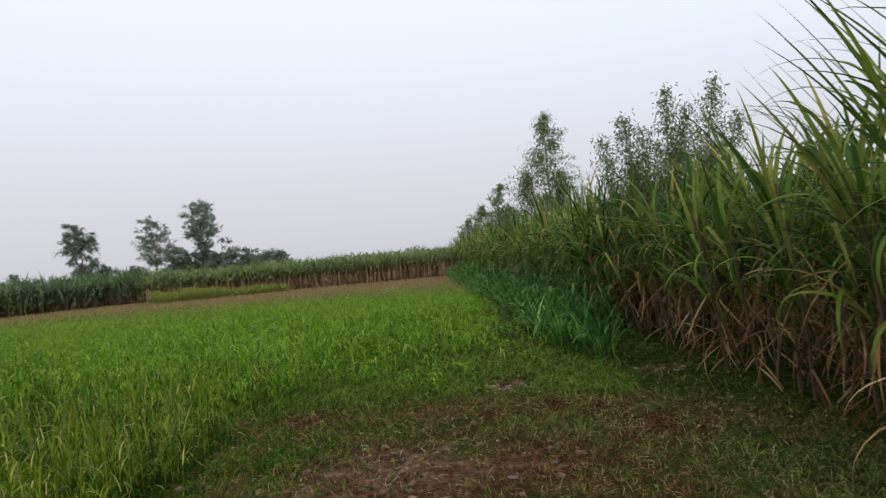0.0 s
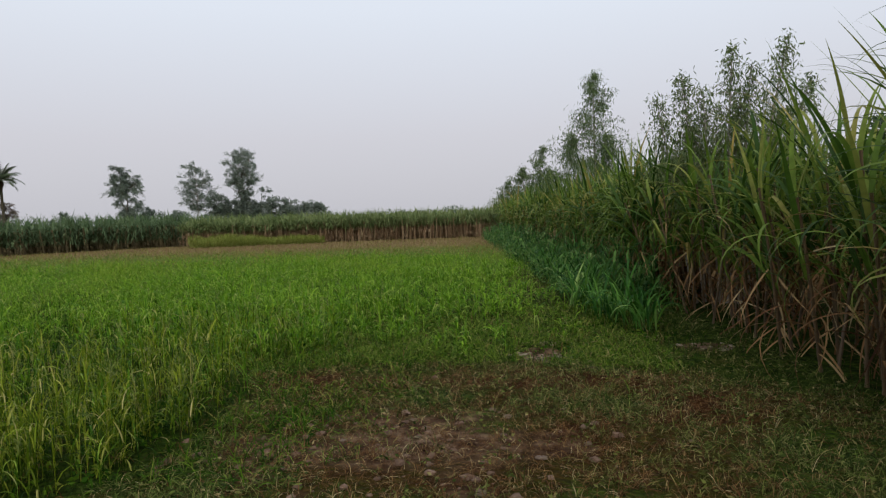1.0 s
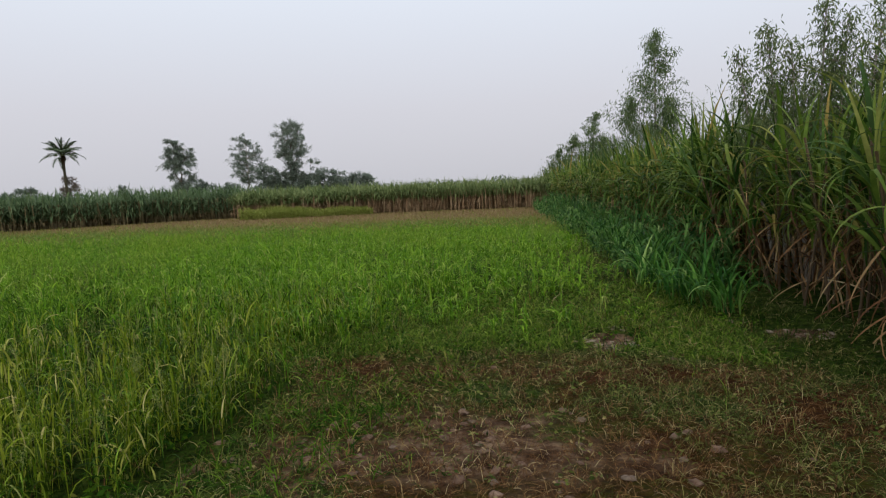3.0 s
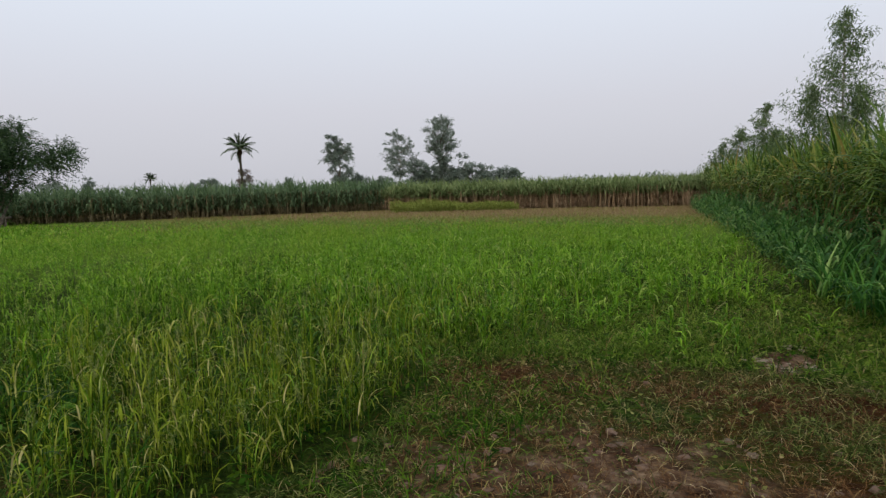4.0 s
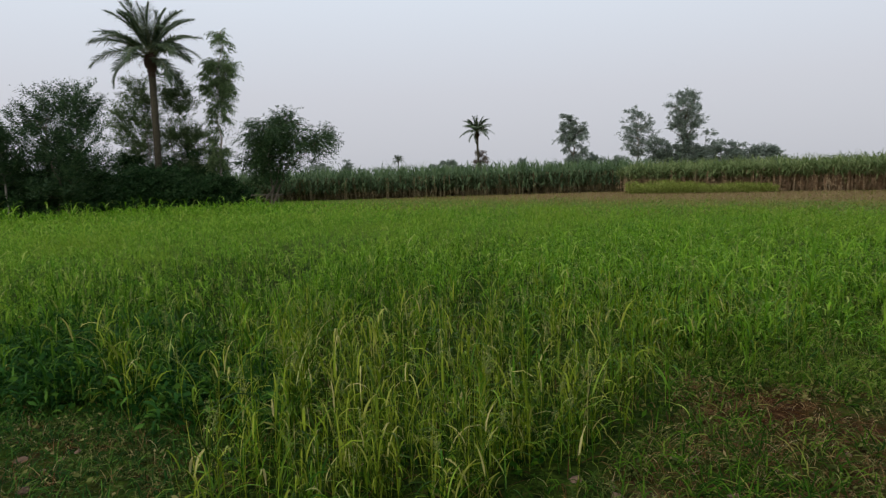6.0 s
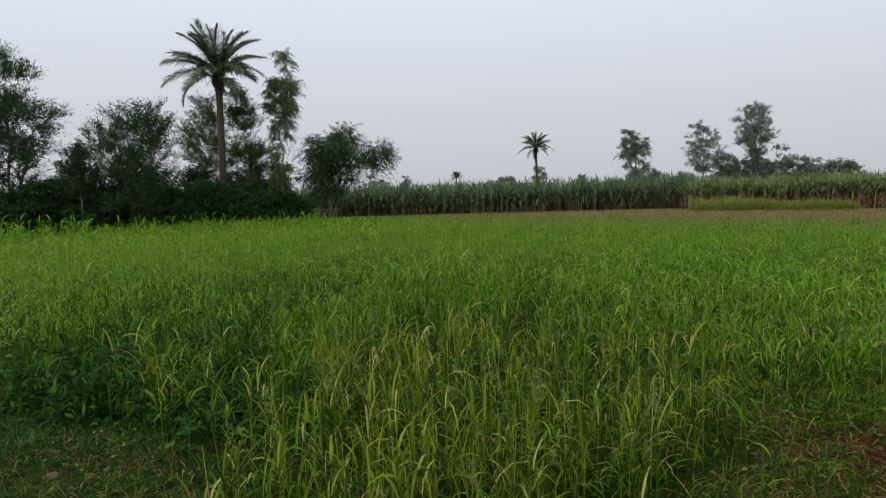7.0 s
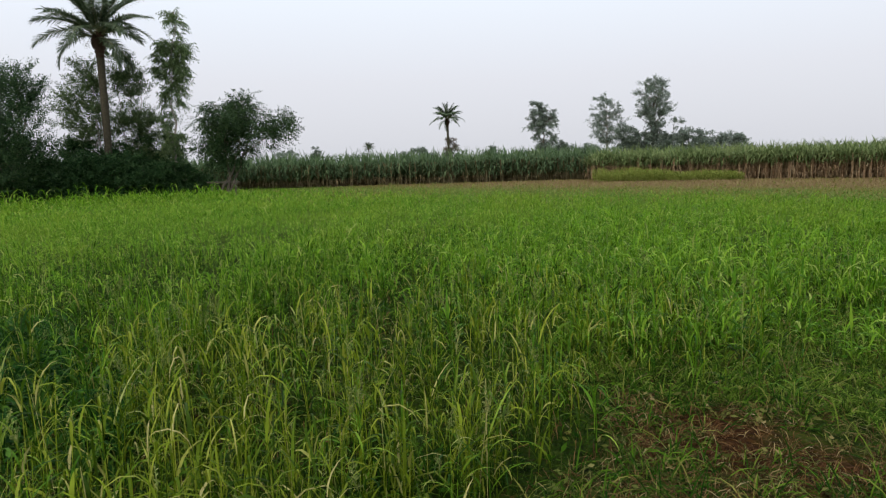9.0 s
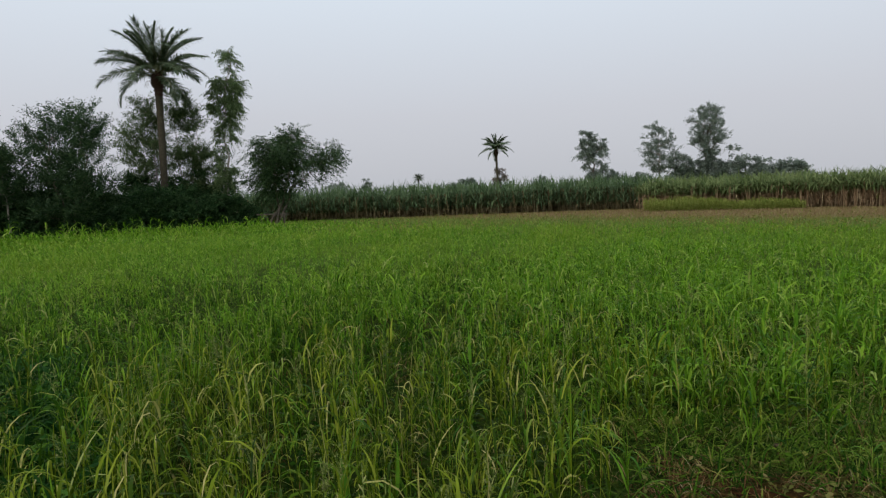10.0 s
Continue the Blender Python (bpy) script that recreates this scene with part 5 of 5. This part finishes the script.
# a broken line of trees on the horizon, in the same haze-paled leaf colour
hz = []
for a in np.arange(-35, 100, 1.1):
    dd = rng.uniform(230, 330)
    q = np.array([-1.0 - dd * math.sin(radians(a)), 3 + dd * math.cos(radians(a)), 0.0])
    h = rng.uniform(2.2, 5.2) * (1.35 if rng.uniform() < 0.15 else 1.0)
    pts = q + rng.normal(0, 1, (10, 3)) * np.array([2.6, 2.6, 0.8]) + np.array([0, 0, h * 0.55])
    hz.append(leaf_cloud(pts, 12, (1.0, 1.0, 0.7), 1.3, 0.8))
stuff("distant_trees", mesh_np("distant_trees", join(hz), M_HAZED_LEAF), "broken line of distant trees on the horizon", "trees")

# gum trees inside the cane wall
def wispy_gum(label, base, stems, leaf, mat, gap, twig, drop):
    """A young gum: thin upright stems, short rising twigs all the way up, narrow leaves hanging along each twig. stems: (foot x, foot y, tip x, tip y, height, crown radius, first branch)."""
    root = new("gum_tree")
    root.matrix_basis = Matrix.Translation((base[0], base[1], 0))
    leaves = []
    for ax, ay, bx, by, h, wide, first in stems:
        rise = np.linspace(0, 1, 12)
        stem = np.stack([ax + (bx - ax) * rise, ay + (by - ay) * rise, -0.03 + (h + 0.03) * rise], -1)
        stem[1:, :2] += np.cumsum(rng.normal(0, 0.012, (11, 2)), 0)
        part("stem", mesh_np("stem", tube(stem, np.linspace(0.012 * h, 0.004, 12), 6, 0.05), M_PALEBARK), root)
        twigs, at = [], []
        f = first
        while f < 1.0:
            q = np.array([np.interp(f, np.linspace(0, 1, 12), stem[:, c]) for c in range(3)])
            a = rng.uniform(0, 6.3)
            out = wide * min(1.0, 0.08 + 1.3 * (1 - f) / (1 - first)) * rng.uniform(0.3, 1.35)
            end = q + np.array([math.cos(a) * out, math.sin(a) * out, out * rng.uniform(0.3, 1.0) + 0.06])
            line = bend(q, end, 0.07, 5)
            line[-1, 2] -= out * 0.18
            twigs.append(tube(line, np.linspace(0.007, 0.002, 5), 3))
            k = twig + int(out * 10)
            g = rng.uniform(0.1, 1.0, k) ** 0.6 * 4
            c = np.stack([np.interp(g, np.arange(5), line[:, ax2]) for ax2 in range(3)], -1)
            at.append(c + rng.normal(0, 0.04 + 0.1 * out, (k, 3)))
            f += gap / h * rng.uniform(0.6, 1.4)
        part("branchwork", mesh_np("branchwork", join(twigs), M_BARK), root)
        leaves.append(leaf_cloud(np.concatenate(at), drop, 0.07, leaf[0], leaf[1], 0.7))
    part("crown", mesh_np("crown", join(leaves), mat), root)
    return tagged(root, label, "tree", "gum trees in the cane")


wispy_gum("young conical gum tree rising out of the cane", (-1.1, 25.66), [(0, 0, 0.05, 0, 6.75, 1.45, 0.28), (-0.5, 0.2, -0.8, 0.1, 4.6, 1.2, 0.28), (0.3, -0.2, 0.55, 0, 4.5, 1.0, 0.28)], (0.17, 0.026), M_EUC, 0.05, 8, 5)
wispy_gum("small gum tree at the cane's far corner", (-6.2, 50.0), [(0, 0, 0.2, 0, 6.6, 1.7, 0.2), (-0.9, 0, -1.3, 0.2, 5.0, 1.7, 0.2), (0.7, 0.1, 0.9, 0, 4.8, 1.5, 0.2), (-2.2, 0.1, -2.5, 0, 4.1, 1.4, 0.2)], (0.22, 0.045), M_EUC, 0.065, 8, 4)
wispy_gum("bushy young gum with drooping narrow leaves above the cane", (1.7, 12.6), [(-0.5, 0, -1.15, 0, 3.6, 0.4, 0.4), (-0.35, 0.1, -0.75, 0.1, 4.0, 0.4, 0.4), (-0.1, -0.1, -0.3, -0.1, 3.7, 0.5, 0.4), (0, 0, 0.1, 0, 4.4, 0.45, 0.4), (0.1, 0.1, 0.5, 0, 4.1, 0.5, 0.4), (0.2, 0, 1.0, 0.1, 4.5, 0.45, 0.4), (0.2, -0.1, 1.35, 0, 3.8, 0.5, 0.4), (0.1, 0.2, 0.3, 0.3, 3.4, 0.9, 0.4), (0.3, 0.1, 0.9, 0.2, 3.3, 0.9, 0.4), (-0.2, 0.2, -0.5, 0.2, 3.1, 0.8, 0.4)], (0.1, 0.021), M_EUC_BUSH, 0.036, 5, 4)
far_bush(9.8, 29.5, 5.2, 3.0, M_EUC_PALE, "grey tree behind the cane wall")

# ---- date palms ----
def frond(length, rise, droop):
    n = 16
    el = rise - droop * (np.linspace(0, 1, n) ** 1.3)
    st = length / n
    path = np.stack([np.cumsum(np.cos(el) * st), np.zeros(n), np.cumsum(np.sin(el) * st)], -1)
    rib = tube(path, np.linspace(0.035, 0.006, n), 5)
    k = 62
    f = np.linspace(0.14, 1.0, k)
    at = np.stack([np.interp(f * (n - 1), np.arange(n), path[:, c]) for c in range(3)], -1)
    ln = 0.66 * np.sin(np.pi * np.clip(f * 0.8 + 0.12, 0, 1)) ** 0.55 + 0.06
    tilt = np.interp(f * (n - 1), np.arange(n), el)
    geos = []
    for sgn in (-1, 1):
        az = sgn * (1.15 - 0.55 * f + rng.uniform(-0.12, 0.12, k))
        geos.append(ribbons(at, az, ln * rng.uniform(0.85, 1.15, k), 0.056, tilt * np.cos(az) + rng.uniform(-0.1, 0.35, k), rng.uniform(0.2, 0.8, k), 3, sgn * 0.35))
    return mesh_np("rachis", rib, M_RACHIS), mesh_np("leaflets", join(geos), M_PALM)


FRONDS = {}
for key, (ln, rise, droop) in {"up": (3.1, 1.42, 0.4), "high": (3.3, 1.15, 0.75), "side": (3.4, 0.8, 1.0), "low": (3.4, 0.42, 1.25), "hang": (3.0, 0.0, 1.35)}.items():
    FRONDS[key] = [frond(ln * s, rise + j, droop) for s, j in ((1.0, 0.0), (0.9, 0.12), (1.05, -0.1))]


def date_palm(height, lean):
    root = new("date_palm")
    zs = np.linspace(-0.1, height, 70)
    path = np.stack([lean * np.sin(zs / height * 1.6), np.zeros(70), zs], -1)
    rad = 0.2 + 0.06 * np.exp(-zs * 1.2) + 0.018 * (np.arange(70) % 2)
    part("trunk", mesh_np("trunk", tube(path, rad, 12, 0.05), M_PALMBARK), root)
    tip = path[-1]
    boss_z = np.linspace(-0.9, 0.55, 14)
    boss = tube(np.stack([np.full(14, tip[0]), np.zeros(14), tip[2] + boss_z], -1), 0.2 + 0.2 * np.exp(-((boss_z + 0.0) / 0.38) ** 2) + 0.05 * (np.arange(14) % 2), 14, 0.12)
    part("crown_boss", mesh_np("crown_boss", boss, M_FIBRE), root, None, "brown fibrous old leaf bases")
    plan = [("up", 7, 0), ("high", 13, 15), ("side", 12, 5), ("low", 7, 20), ("hang", 3, 40)]
    for key, count, first in plan:
        for i in range(count):
            rib, leaflets = FRONDS[key][rng.integers(3)]
            a = first + 360 / count * i + rng.uniform(-9, 9)
            m = pose(tip[0], 0, tip[2] + 0.35 + rng.uniform(-0.15, 0.15), 0, 0, a)
            fr = part("frond", leaflets, root, m @ pose(0, 0, 0, rng.uniform(-25, 25), 0, 0))
            part("rachis", rib, fr)
    for i in range(6):
        a = i * 1.05 + 0.3
        q = np.array([[tip[0] + 0.2 * math.cos(a), 0.2 * math.sin(a), tip[2]]])
        st = ribbons(np.repeat(q, 5, 0), a + rng.normal(0, 0.25, 5), rng.uniform(0.7, 1.2, 5), 0.03, 0.6, 2.4, 6, blunt=0.6)
        part("fruit_stalk", mesh_np("fruit_stalk", st, M_FIBRE), root, None, "drooping reddish-brown fruit stalks")
    return tagged(root, "tall date palm with arching feathery fronds and brown fruit stalks", "palm tree", "date palms")


palm = date_palm(9.05, 0.12)
palm.matrix_basis = pose(-43.45, 11.35, 0, 0, 0, 90)
far_palm = date_palm(8.7, 0.3)
far_palm.matrix_basis = pose(-103.3, 86.2, 0, 0, 0, 230) @ Matrix.Scale(1.1, 4)
# shrunken palm copy standing in for a small umbrella-crowned tree far off
copy_thing(palm, pose(-190, 121, 0, 0, 0, 120) @ Matrix.Scale(0.72, 4))

# ---- plank seat under the spreading tree ----
def box(lx, ly, lz, bevel=0.012):
    bm = bmesh.new()
    bmesh.ops.create_cube(bm, size=1)
    for v in bm.verts:
        v.co = Vector((v.co.x * lx, v.co.y * ly, v.co.z * lz))
    bmesh.ops.bevel(bm, geom=bm.edges[:], offset=bevel, segments=2, affect="EDGES")
    me = bpy.data.meshes.new("board")
    bm.to_mesh(me)
    bm.free()
    me.materials.append(M_WOOD)
    return me


bench = new("wooden_bench")
bench.matrix_basis = pose(-38.4, 16.3, 0, 0, 0, 78)
part("plank", box(1.85, 0.3, 0.07), bench, pose(0, 0, 0.82, 0, 1.5, 0))
for sx in (-0.65, 0.65):
    for sy in (-0.1, 0.1):
        part("leg", box(0.07, 0.07, 0.8), bench, pose(sx, sy, 0.39))
tagged(bench, "weathered wooden plank bench under the spreading tree", "bench")
